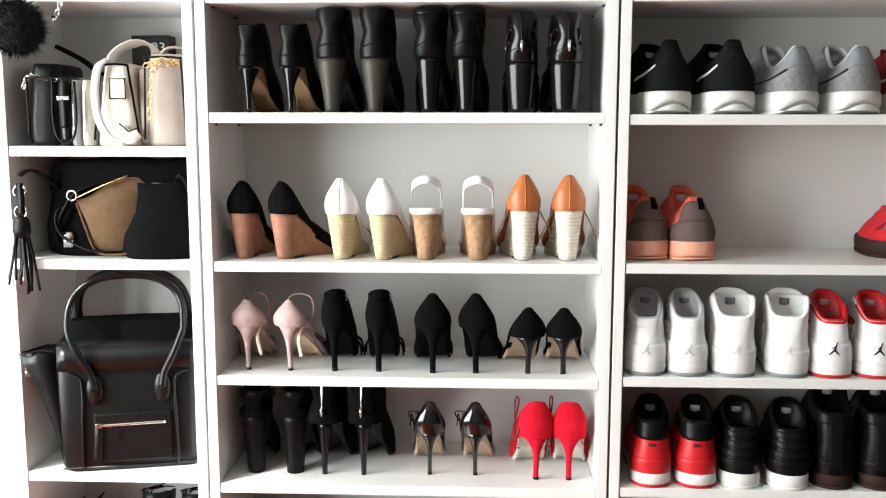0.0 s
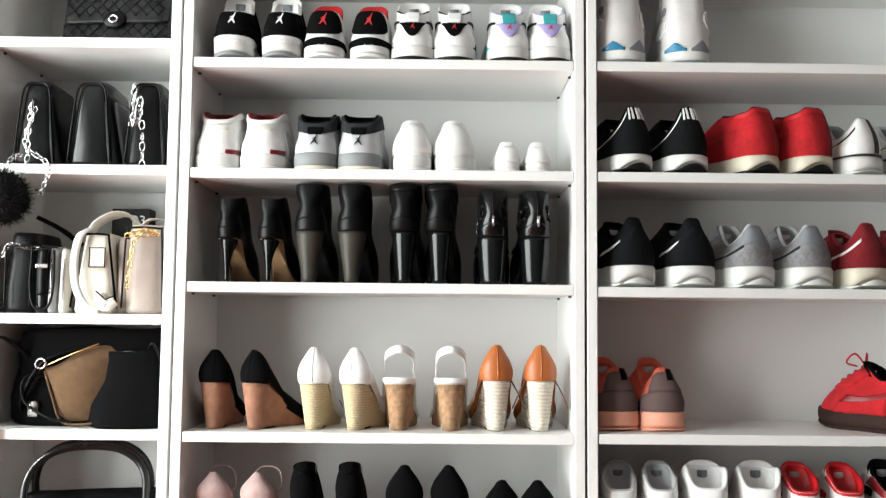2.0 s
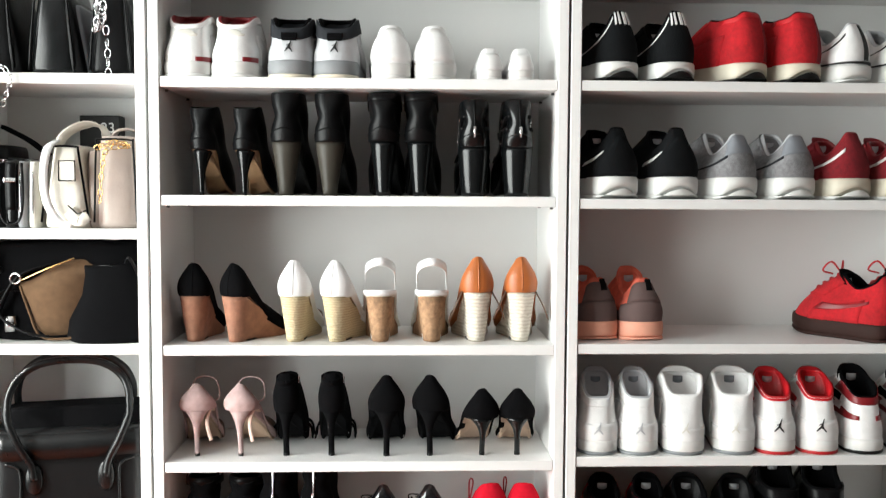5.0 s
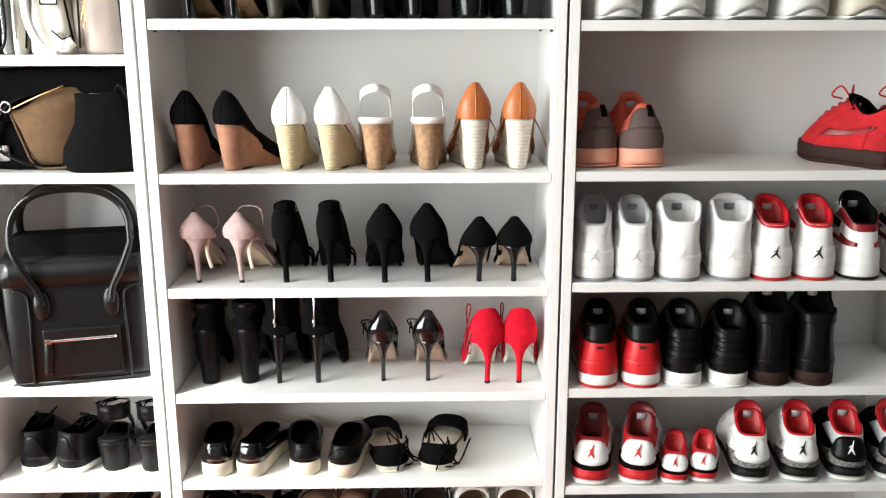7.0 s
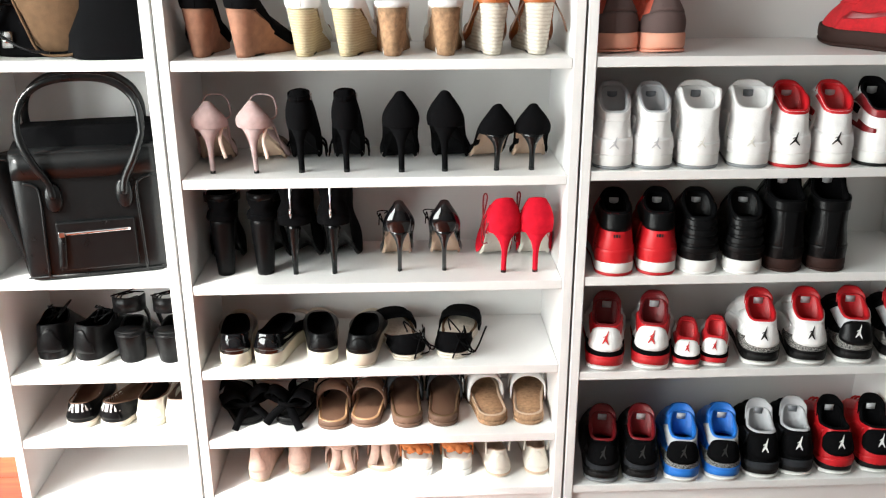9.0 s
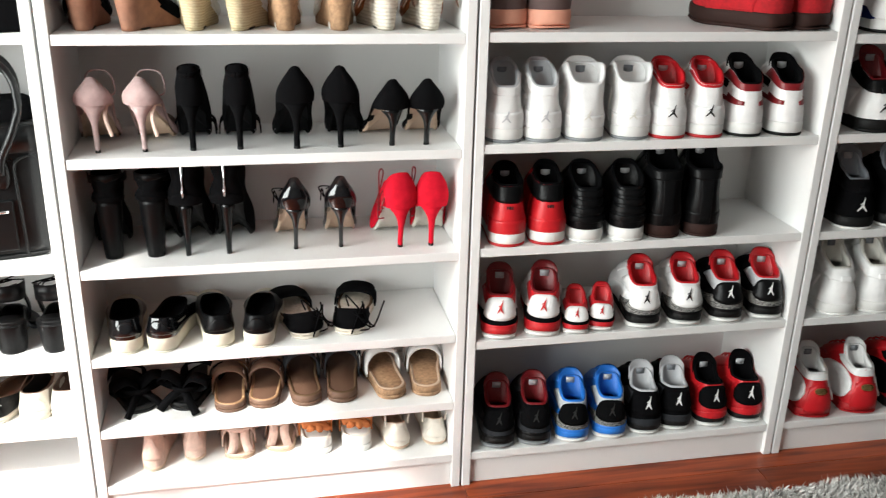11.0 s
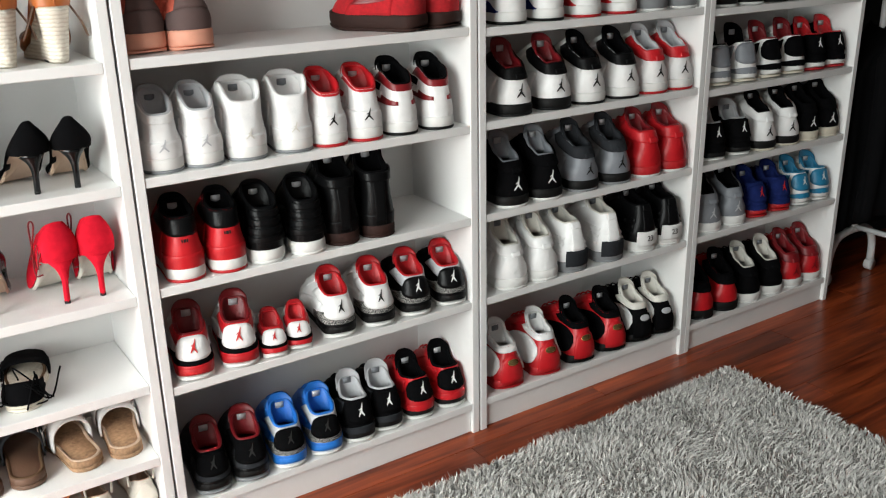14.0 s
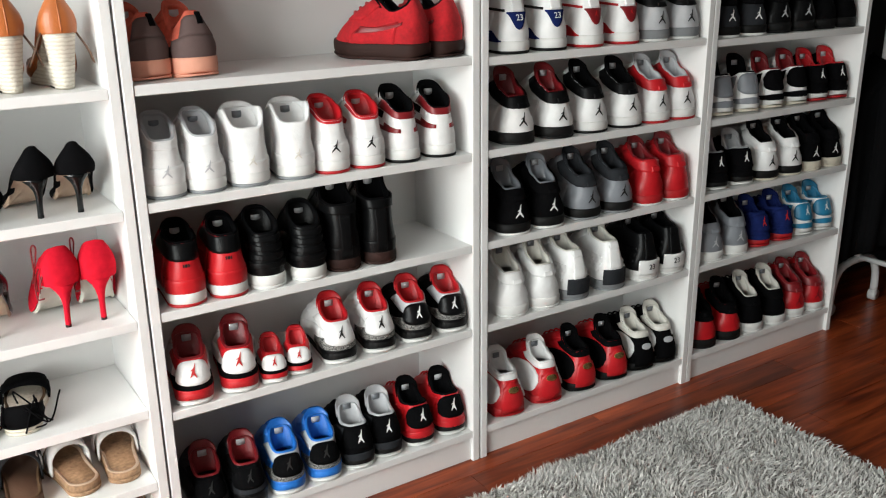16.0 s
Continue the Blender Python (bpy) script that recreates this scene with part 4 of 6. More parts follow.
a = sneaker(pose(1.362, 0.012, z, 0, 0, 16), "wine red knit running sneaker with cream foam sole", DRKNIT, RUBC, RUBW, DRED, DRKNIT, 0.13, laces=DRED, mid_h=0.044, flare=1.05, kick=0.020,
            panels=(("side_flash", -1.6, -0.4, lambda u: 0.35 + 0.3 * u, lambda u: 0.47 + 0.26 * u, PRINTW),), **{**RUN, "hh": 0.122, "hs": 0.088, "W": 0.108})
two(a, 1.466, 0.012, z, 12)
z = C["C6"]
a = sneaker(pose(0.860, 0.045, z, 0, 0, 10), "coral and brown running sneaker with salmon foam sole", COR, SAL, SAL, COR, COR, 0.142, laces=COR, mid_h=0.040, flare=1.06, kick=0.004,
            panels=(("heel_counter", -1.0, 1.0, 0.0, 0.52, BRG), ("heel_tab", -0.55, 0.55, 0.52, 0.93, BRG, 0.003), ("pull_tab", 0.02, 0.22, 0.74, 0.99, NUB, 0.005), ("side_line", -1.7, -0.9, 0.35, 0.50, COR, 0.003)), **{**RUN, "L": 0.22, "W": 0.102, "hh": 0.112, "hs": 0.085, "hf": 0.130})
two(a, 0.950, 0.040, z, 6)
a = sneaker(pose(1.448, 0.012, z, 0, 0, 31), "red mesh running sneaker with dark brown foam sole", RKNIT, GUM, GUM, NUB, NUB, 0.14, laces=RED, knot=True, mid_h=0.036, flare=1.07, kick=0.006,
            panels=(("side_flash", 0.9, 2.0, lambda u: 0.55 - 0.25 * u, lambda u: 0.62 - 0.12 * u, DRED), ("side_flash", -2.0, -0.9, lambda u: 0.3 + 0.25 * u, lambda u: 0.5 + 0.12 * u, DRED)), **{**RUN, "L": 0.228, "W": 0.104, "hh": 0.122, "hs": 0.102, "hf": 0.130, "base": 0.032})
two(a, 1.534, 0.016, z, 20)

# ---- next bookcase of basketball sneakers ----


def row(z, xs, y, items, turn=-6):
    """Three pairs along one shelf."""
    for i, make in enumerate(items):
        first = make(pose(xs[2 * i], y, z, 0, 0, turn + (i * 5) % 3))
        two(first, xs[2 * i + 1], y, z, turn - 2)


def ten(label, up, low, collar, lin, mk, out=RUBB, **k):
    """A tall plain-heeled basketball shoe with a padded drooping collar."""
    return lambda m: sneaker(m, label, up, low, out, lin, lin, 0.178, mark=(mk, 0.36, 0.026), laces=up, mid_h=0.030,
                             panels=(("collar", -2.2, 2.2, lambda u: 0.90 - 0.22 * math.sin(math.pi * u), 0.998, collar, 0.006), ("pull_loop", -0.13, 0.13, 0.68, 0.80, collar, 0.010)),
                             **{**TALL, "hh": 0.110, "hs": 0.128, "hf": 0.158, "throat": 0.108, **k})


row(1.043, (1.705, 1.820, 1.945, 2.065, 2.175, 2.285), 0.010, (
    lambda m: seven(m, "white leather sneaker with navy heel inlay and number", WHT, NVY, WHT, NVY, NUB, RUBB, number=("23", 0.020, PRINTW, 0.0, 0.56), hh=0.125, hs=0.13, hf=0.15),
    lambda m: seven(m, "white leather sneaker with dark red heel inlay", WHT, DRED, WHT, RED, NUB, RUBR, hh=0.122, hs=0.128, hf=0.148),
    ten("white and grey sneaker with charcoal midsole and black collar", LGR, RUBG, BLK, NUB, PRINT, RUBW)))
row(0.825, (1.720, 1.845, 1.965, 2.085, 2.195, 2.290), 0.008, (
    ten("white basketball sneaker with black collar and red lining", WHT, RUBB, BLK, DRED, PRINT, RUBB),
    ten("white basketball sneaker with black padded collar", WHT, RUBW, BLK, NUB, PRINT, RUBB),
    ten("white basketball sneaker with red collar and grey lining", WHT, RUBW, RED, LGR, PRINT, RUBR)))
row(0.596, (1.710, 1.820, 1.950, 2.065, 2.185, 2.285), 0.004, (
    ten("black nubuck basketball sneaker with white heel mark", NUB, RUBB, NUB, GRY, PRINTW, RUBW),
    ten("grey basketball sneaker with charcoal collar and black mark", GRY, RUBB, DGR, DGR, PRINT, RUBG),
    ten("all-red leather basketball sneaker", RED, RUBR, RED, DRED, RED, RUBW, hh=0.122)))


def twelve(label, up, box_m, lin, out, number):
    """A tall shoe with a long heel stay ending in a small box."""
    return lambda m: sneaker(m, label, up, out, out, lin, lin, 0.172, laces=up,
                             panels=(("heel_stay", -0.22, 0.22, 0.30, 0.90, up, 0.004), ("heel_base", -0.42, 0.42, -0.08, 0.32, box_m, 0.005), ("pull_tab", -0.16, 0.16, 0.84, 0.99, up, 0.007),
                                     ("rib", 0.6, 1.8, 0.25, 0.32, up, 0.003), ("rib", 0.6, 1.8, 0.42, 0.49, up, 0.003), ("rib", -1.8, -0.6, 0.25, 0.32, up, 0.003), ("rib", -1.8, -0.6, 0.42, 0.49, up, 0.003), ("rib", -1.8, -0.6, 0.59, 0.66, up, 0.003)),
                             text=("23", 0.022, number, 0.0, 0.14), **{**TALL, "hh": 0.130, "hs": 0.134, "hf": 0.152})


row(0.375, (1.710, 1.812, 1.920, 2.050, 2.185, 2.285), 0.004, (
    ten("all-white leather basketball sneaker with pale lining", WHT, RUBW, WHT, OFF, WHT, RUBW),
    twelve("white basketball sneaker with charcoal heel base", WHT, DGR, OFF, RUBG, DGR),
    twelve("black leather basketball sneaker with white numbered heel base", BLK, PRINTW, NUB, RUBW, PRINT)))


def thirteen(label, up, podm, heel_m, lin, out, holo):
    """A rounded basketball shoe with an oval side panel and a small round heel badge."""
    return lambda m: sneaker(m, label, up, out, out, lin, lin, 0.168, laces=up, kick=0.010,
                             panels=(("side_panel", -2.0, -0.50, oval(0.46, 0.40, -1, 2.3), oval(0.46, 0.36, 1, 2.3), podm, 0.0045, 22, 8), ("side_panel", 0.50, 2.0, oval(0.46, 0.40, -1, 2.3), oval(0.46, 0.36, 1, 2.3), podm, 0.0045, 22, 8),
                                     ("heel_wrap", -0.40, 0.40, -0.05, hump(0.66, 0.78), heel_m, 0.004), ("heel_badge", -0.19, 0.19, oval(0.58, 0.085, -1), oval(0.58, 0.085, 1), holo, 0.008), ("collar", -2.0, 2.0, lambda u: 0.90 - 0.06 * math.sin(math.pi * u), 0.998, lin, 0.004)),
                             **{**TALL, "hh": 0.112, "hs": 0.122, "hf": 0.150, "base": 0.022, "throat": 0.104})


row(0.088, (1.700, 1.830, 1.960, 2.080, 2.190, 2.280), 0.004, (
    thirteen("red and white basketball sneaker with white oval side panel", RED, WHT, RED, WHT, RUBR, GLD),
    thirteen("dark red and black basketball sneaker with round heel badge", RED, NUB, RED, NUB, RUBB, GLD),
    thirteen("black and white basketball sneaker with pale lining", NUB, WHT, NUB, OFF, RUBB, LGR)))

# ---- far bookcase of sneakers ----
def far_row(z, xs, y, items):
    row(z, xs, y, items, turn=-12)


XE = (2.462, 2.574, 2.690, 2.800, 2.905, 3.005)
far_row(1.034, XE, 0.02, (
    ten("charcoal and black basketball sneaker with white sole edge", DGR, RUBB, NUB, NUB, PRINTW, RUBW),
    ten("black patent basketball sneaker with pale mark", BLK, RUBB, NUB, NUB, LGR, RUBB),
    ten("plain all-black nubuck basketball sneaker", NUB, RUBB, NUB, NUB, NUB, RUBB)))
far_row(0.812, XE, 0.014, (
    lambda m: four(m, "white and grey basketball sneaker with black lining", WHT, GRY, RUBW, RUBC, NUB, GRY, band=GRY, wing=GRY, hh=0.115, hf=0.14),
    lambda m: four(m, "white basketball sneaker with black panels, red lining", WHT, NUB, RUBW, RUBC, DRED, NUB, band=NUB, wing=NUB, hh=0.115, hf=0.14),
    lambda m: four(m, "black and red basketball sneaker with white sole", NUB, NUB, RUBW, RUBR, RED, PRINTW, band=NUB, wing=NUB, hh=0.11, hf=0.135)))
far_row(0.593, XE, 0.010, (
    lambda m: four(m, "black basketball sneaker with grey tongue and white mark", NUB, NUB, RUBB, RUBW, LGR, PRINTW, hh=0.11, hf=0.135),
    ten("white basketball sneaker with black sole and black lining", WHT, RUBB, WHT, NUB, PRINT, RUBC),
    ten("black basketball sneaker with cream sole", NUB, RUBC, NUB, NUB, PRINTW, RUBC)))
far_row(0.374, XE, 0.010, (
    ten("grey nubuck basketball sneaker with white sole", GRY, RUBW, GRY, NUB, LGR, RUBW),
    lambda m: four(m, "navy blue basketball sneaker with red sole edge", NVY, NVY, RUBR, RUBR, NVY, PRINTR, band=NVY),
    lambda m: four(m, "white and teal blue basketball sneaker", WHT, TEL, RUBW, RUBW, TEL, PRINTW, band=TEL, wing=TEL)))
far_row(0.088, XE, 0.008, (
    ten("red and black basketball sneaker with black collar", RED, RUBB, NUB, NUB, RED, RUBB),
    ten("black basketball sneaker with pale lining and white sole", NUB, RUBW, NUB, OFF, NUB, RUBW),
    ten("dark red basketball sneaker with white sole", RED, RUBW, DRED, DRED, DRED, RUBW)))

# ---- women's shoes ----
# boots
z = 1.337
a = boot(pose(0.070, 0.02, z, 0, 0, -4), "black leather stiletto ankle boot with tan sole", BLK, GLS, TAN, 0.020, 0.0045, 2.4, hh=0.166, hs=0.172, hf=0.174, lift=0.082, cw=0.026, throat=0.075, W=0.056, heelw=0.40, arch=0.30)
two(a, 0.152, 0.02, z, -6)
a = boot(pose(0.232, 0.02, z, 0, 0, -4), "black leather ankle boot with warm grey cone heel", BLK, STONE, RUBB, 0.030, 0.014, 1.2, hh=0.198, hs=0.198, hf=0.198, lift=0.098, cw=0.033, throat=0.090)
two(a, 0.317, 0.02, z, -4)
a = boot(pose(0.423, 0.02, z, 0, 0, -2), "black leather ankle boot with slim glossy heel", BLK, GLS, RUBB, 0.026, 0.014, 1.1, cuff=BLK, hh=0.200, hs=0.200, hf=0.200, lift=0.100, cw=0.031, bulge=0.014)
two(a, 0.494, 0.02, z, -4)
a = boot(pose(0.601, 0.02, z, 0, 0, -2), "black glossy buckled ankle boot with zip and block heel", GLS, GLS, RUBB, 0.032, 0.024, 0.8, zip_m=BLK, buckles=True, hh=0.188, hs=0.180, hf=0.192, lift=0.090, cw=0.030, bulge=0.012)
two(a, 0.689, 0.02, z, 2)
# wedges
z = 1.047
a = wedge_shoe(pose(0.050, 0.030, z, 0, 0, 2), "black suede wedge pump with reddish cork wedge", CORKR, NUB)
two(a, 0.120, 0.026, z, -26)
a = wedge_shoe(pose(0.246, 0.026, z, 0, 0, -2), "white closed-back wedge sandal with natural jute wedge", JUTE, WHT, toe_m=BRN, hh=0.162)
two(a, 0.322, 0.026, z, -16)
a = wedge_shoe(pose(0.418, 0.026, z, 0, 0, 2), "white slingback sandal with light cork wedge", CORK, None, WHT, RUBW, hh=0.165, toe_m=IVO)
two(a, 0.520, 0.026, z, 0)
a = wedge_shoe(pose(0.613, 0.028, z, 0, 0, 4), "cognac leather wedge sandal with whitened rope wedge", JUTEW, COG, toe_m=BRN, hh=0.170, lift=0.086)
for sx in (-1, 1):
    part("tie", strap_band([(sx * 0.03, 0.03, 0.10), (sx * 0.045, 0.02, 0.07), (sx * 0.055, 0.03, 0.045)], 0.012, 0.002, (0, 1, 0)), BRN, a)
two(a, 0.699, 0.028, z, 0)
# pumps
z = 0.817
a = pump(pose(0.054, 0.032, z, 0, 0, 4), "dusty pink suede ankle-strap stiletto sandal", PNK, NUDE, PNK, 0.019, 0.005, 2.2, hh=0.146, hs=0.105, lift=0.088, W=0.076)
part("ankle_strap", tube(curve_pts([(-0.014, 0.02, 0.125), (-0.004, 0.05, 0.150), (0.030, 0.06, 0.146), (0.040, 0.045, 0.112), (0.020, 0.02, 0.105)], 24), 0.0018, 6), PNK, a)
part("loose_strap", strap_band([(0.028, 0.03, 0.105), (0.020, 0.015, 0.070), (0.030, 0.0, 0.035)], 0.007, 0.0016, (1, 0, 0)), BLU_SH, a)
part("toe_strap", strap_band([(-0.036, 0.135, 0.008), (-0.030, 0.135, 0.036), (0, 0.140, 0.048), (0.030, 0.135, 0.036), (0.036, 0.135, 0.008)], 0.030, 0.003, (0, 1, 0)), BRN, a, "brown leather toe strap")
two(a, 0.137, 0.030, z, -8)
a = pump(pose(0.230, 0.030, z, 0, 0, 0), "black suede high-backed stiletto with ankle strap", NUB, NUB, NUB, 0.020, 0.006, 2.4, ankle=(NUB, 0.150, 0.021), hh=0.166, hs=0.152, hf=0.05, egg=0.006, ce=0.5, cw=0.019, lift=0.085, W=0.064, heelw=0.38)
for yy in (0.120, 0.150):
    part("toe_strap", strap_band([(-0.042, yy, 0.008), (-0.036, yy, 0.036), (0, yy + 0.004, 0.050), (0.036, yy, 0.036), (0.042, yy, 0.008)], 0.012, 0.003, (0, 1, 0)), NUB, a)
two(a, 0.320, 0.030, z, 0)
a = pump(pose(0.431, 0.024, z, 0, 0, 2), "black suede stiletto pump", NUB, NUB, NUB, 0.018, 0.006, 2.0, hh=0.164, hs=0.115, lift=0.088, W=0.080)
two(a, 0.514, 0.026, z, -10)
a = pump(pose(0.625, 0.028, z, 0, 0, 8), "black suede pump with tan leather sole", NUB, NUDE, GLS, 0.018, 0.0055, 2.2, hh=0.136, hs=0.085, lift=0.070, W=0.078)
two(a, 0.692, 0.028, z, -4)
# dressier heels
z = 0.592
a = boot(pose(0.060, 0.048, z, 0, 0, 6), "black leather sandal with tall tapered block heel", NUB, BLK, RUBB, 0.026, 0.0175, 0.9, hh=0.165, hs=0.172, hf=0.176, lift=0.118, cw=0.030, L=0.19, depth=0.050, name="block_heel_shoe")
for zz in (0.160,):
    part("ankle_strap", strap_band([(-0.036, 0.07, zz), (-0.03, 0.03, zz + 0.006), (0, 0.006, zz + 0.01), (0.03, 0.03, zz + 0.006), (0.036, 0.07, zz)], 0.016, 0.003, (0, 0, 1)), BLK, a)
two(a, 0.136, 0.048, z, -8)
a = boot(pose(0.203, 0.048, z, 0, 0, -4), "black suede stiletto boot with silver back zip", NUB, GLS, RUBB, 0.017, 0.0055, 2.2, zip_m=CHR, hh=0.200, hs=0.203, hf=0.204, lift=0.105, cw=0.034, L=0.195, W=0.084)
two(a, 0.284, 0.048, z, -6)
a = pump(pose(0.424, 0.052, z, 0, 0, 4), "black patent peep-toe stiletto with tan sole", PAT, NUDE, PAT, 0.017, 0.0045, 2.6, hh=0.158, hs=0.095, lift=0.086, L=0.185, W=0.072)
cords(a, NUB, 5, 2, (-0.045, -0.02, 0.02, 0.05, 0.09, 0.13), 0.0014, "tie")
two(a, 0.516, 0.052, z, -4)
a = pump(pose(0.644, 0.034, z, 0, 0, 6), "bright red satin lace-up stiletto with pale sole", BRED, IVO, BRED, 0.018, 0.0055, 2.2, hh=0.166, hs=0.150, hf=0.08, throat=0.11, lift=0.085, L=0.195, W=0.076, cw=0.024, egg=0.014, ce=0.6)
cords(a, DRED, 7, 3, (-0.045, -0.028, 0.01, 0.06, 0.06, 0.165), 0.0016)
two(a, 0.707, 0.034, z, -6)
# flats
z = 0.397
a = slip_on(pose(0.070, 0.014, z, 0, 0, 6), "black patent slip-on shoe with cream platform sole", PAT, RUBC)
two(a, 0.133, 0.014, z, -14)
a = slip_on(pose(0.258, 0.016, z, 0, 0, 8), "black leather slip-on shoe with cream sole", BLK, RUBC, NUB, hh=0.070)
two(a, 0.334, 0.004, z, -6)
a = footbed_sandal(pose(0.444, 0.030, z, 0, 0, 14), "black espadrille sandal with tie laces", CAM, JUTEW, NUB, ((0.15, 0.026), (0.175, 0.022)), None, None, 0.020, "espadrille_sandal", L=0.21)
part("heel_cup", patch_geo(Last(L=0.21, W=0.090, hh=0.062, hs=0.036, hf=0.04, throat=0.19, base=0.016, cw=0.038, heelw=0.40, peak=0.6), -1.2, 1.2, 0.0, 0.97, 0.001), NUB, a)
cords(a, NUB, 11, 4, (-0.01, 0.075, -0.015, 0.03, 0.004, 0.085), 0.0018)
two(a, 0.528, 0.034, z, -12)
# sandals
z = 0.228
a = footbed_sandal(pose(0.085, 0.065, z, 0, 0, 24), "black sandal with large fabric bow", NUB, RUBB, NUB, ((0.13, 0.04),), None, (NUB, 0.05), 0.018, L=0.19)
for sx in (-1, 1):
    part("bow", strap_band([(0, 0.03, 0.050), (sx * 0.028, 0.018, 0.078), (sx * 0.056, 0.03, 0.062), (sx * 0.034, 0.042, 0.040), (0, 0.03, 0.048)], 0.030, 0.003, (0, 1, 0.2)), NUB, a)
    part("bow_tail", strap_band([(0, 0.02, 0.048), (sx * 0.022, 0.0, 0.030), (sx * 0.042, -0.012, 0.004)], 0.018, 0.002, (1, 0.4, 0)), NUB, a)
two(a, 0.160, 0.060, z, -20)
a = footbed_sandal(pose(0.268, 0.034, z, 0, 0, 2), "brown leather slide sandal with buckled straps", TAN, BRN, BRN, ((0.085, 0.045), (0.14, 0.045)), CHR, None, 0.020, L=0.215)
two(a, 0.336, 0.040, z, -8)
a = footbed_sandal(pose(0.437, 0.034, z, 0, 0, 5), "dark brown footbed clog sandal with buckle", CAM, BRN, DGR, ((0.11, 0.055), (0.15, 0.05)), CHR, None, 0.026, L=0.22)
two(a, 0.512, 0.036, z, -5)
a = footbed_sandal(pose(0.630, 0.034, z, 0, 0, 8), "white-strapped sandal with cork footbed", NUDE, CORK, WHT, ((0.11, 0.048), (0.155, 0.045)), CHR, None, 0.026, L=0.215)
two(a, 0.705, 0.034, z, -6)
# delicate sandals at the bottom
z = 0.088
a = slip_on(pose(0.090, 0.045, z, 0, 0, -6), "blush pink strappy sandal with tall heel cup", BLU_SH, NUDE, BLU_SH, 0.010, "strappy_sandal", hh=0.092, hs=0.040, hf=0.030, base=0.008, throat=0.15, L=0.19, W=0.062, peak=0.9, cw=0.020)
for sx in (-1, 1):
    part("strap", tube(curve_pts([(sx * 0.014, 0.02, 0.085), (sx * 0.034, 0.045, 0.10), (sx * 0.028, 0.09, 0.07), (sx * 0.024, 0.12, 0.03)], 18), 0.0028, 6), BLU_SH, a)
two(a, 0.182, 0.070, z, 4)
a = footbed_sandal(pose(0.282, 0.06, z, 0, 0, 4), "blush leather strappy flat sandal", BLU_SH, NUDE, BLU_SH, ((0.07, 0.045), (0.13, 0.04)), None, (BLU_SH, 0.075), 0.012, L=0.19)
part("upright_strap", strap_band([(-0.02, 0.01, 0.012), (-0.012, 0.012, 0.05), (-0.016, 0.03, 0.082)], 0.020, 0.002, (1, 0, 0)), BLU_SH, a)
part("upright_strap", strap_band([(0.02, 0.01, 0.012), (0.012, 0.012, 0.05), (0.016, 0.03, 0.082)], 0.020, 0.002, (1, 0, 0)), BLU_SH, a)
two(a, 0.368, 0.075, z, -8)
a = footbed_sandal(pose(0.456, 0.045, z, 0, 0, 2), "pale platform sandal with orange satin bow", IVO, RUBW, ORA, ((0.075, 0.048), (0.13, 0.045)), None, None, 0.042, L=0.19)
cords(a, ORA, 13, 5, (-0.036, 0.036, 0.005, 0.055, 0.058, 0.092), 0.008, "bow")
two(a, 0.546, 0.045, z, -2)
a = slip_on(pose(0.645, 0.040, z, 0, 0, 6), "ivory leather ballerina with thin ankle strap", IVO, NUDE, NUDE, 0.010, "strapped_flat", hh=0.066, hs=0.036, hf=0.034, base=0.008, throat=0.15, L=0.20, W=0.074, peak=0.85, cw=0.022)
part("ankle_strap", tube(curve_pts([(-0.03, 0.02, 0.055), (-0.02, 0.07, 0.10), (0.01, 0.09, 0.108), (0.034, 0.06, 0.085), (0.022, 0.02, 0.058)], 24), 0.0026, 6), IVO, a)
two(a, 0.730, 0.044, z, -4)

# ---- shoes of the narrow bookcase ----
Z4, Z3 = 0.395, 0.240
a = slip_on(pose(-0.325, 0.045, Z4, 0, 0, 4), "black leather lace-up ankle shoe with thin white sole", BLK, RUBW, NUB, 0.016, "lace_up_shoe", hh=0.092, hs=0.082, hf=0.096, base=0.014, throat=0.10, L=0.225)
cords(a, BLK, 21, 3, (-0.03, 0.03, 0.06, 0.11, 0.07, 0.12))
two(a, -0.258, 0.04, Z4, -24)
a = boot(pose(-0.160, 0.045, Z4, 0, 0, 2), "black leather sandal with chunky block heel", BLK, BLK, RUBG, 0.032, 0.026, 0.6, hh=0.072, hs=0.066, hf=0.08, lift=0.060, depth=0.056, cw=0.028, L=0.20, name="block_heel_sandal")
part("heel_cuff", strap_band([(-0.032, 0.06, 0.125), (-0.026, 0.03, 0.130), (0, 0.016, 0.132), (0.026, 0.03, 0.130), (0.032, 0.06, 0.125)], 0.034, 0.003, (0, 0, 1)), BLK, a)
for sx in (-1, 1):
    part("side_strap", strap_band([(sx * 0.031, 0.055, 0.11), (sx * 0.033, 0.07, 0.085), (sx * 0.030, 0.085, 0.05)], 0.014, 0.003, (0, 1, 0)), BLK, a)
cords(a, NUB, 23, 3, (-0.03, 0.04, 0.02, 0.07, 0.12, 0.165))
two(a, -0.080, 0.040, Z4, -6)
a = slip_on(pose(-0.288, 0.045, Z3, 0, 0, 2), "black espadrille with striped top line and rope sole", BLK, JUTEW, BRN, 0.016, "espadrille", hh=0.058, hs=0.044, hf=0.044, base=0.013, throat=0.15, cap=BLK, L=0.215)
la = Last(L=0.215, W=0.084, hh=0.058, hs=0.044, hf=0.044, throat=0.15, base=0.013, cw=0.026, p=1.0, bulge=0.004, lean=0.010, heelw=0.37)
for i in range(-8, 9):
    part("stripe", patch_geo(la, i * 0.20 - 0.05, i * 0.20 + 0.05, 0.62, 0.97, 0.0022, 3, 3), PRINTW, a)
two(a, -0.226, 0.045, Z3, -22)
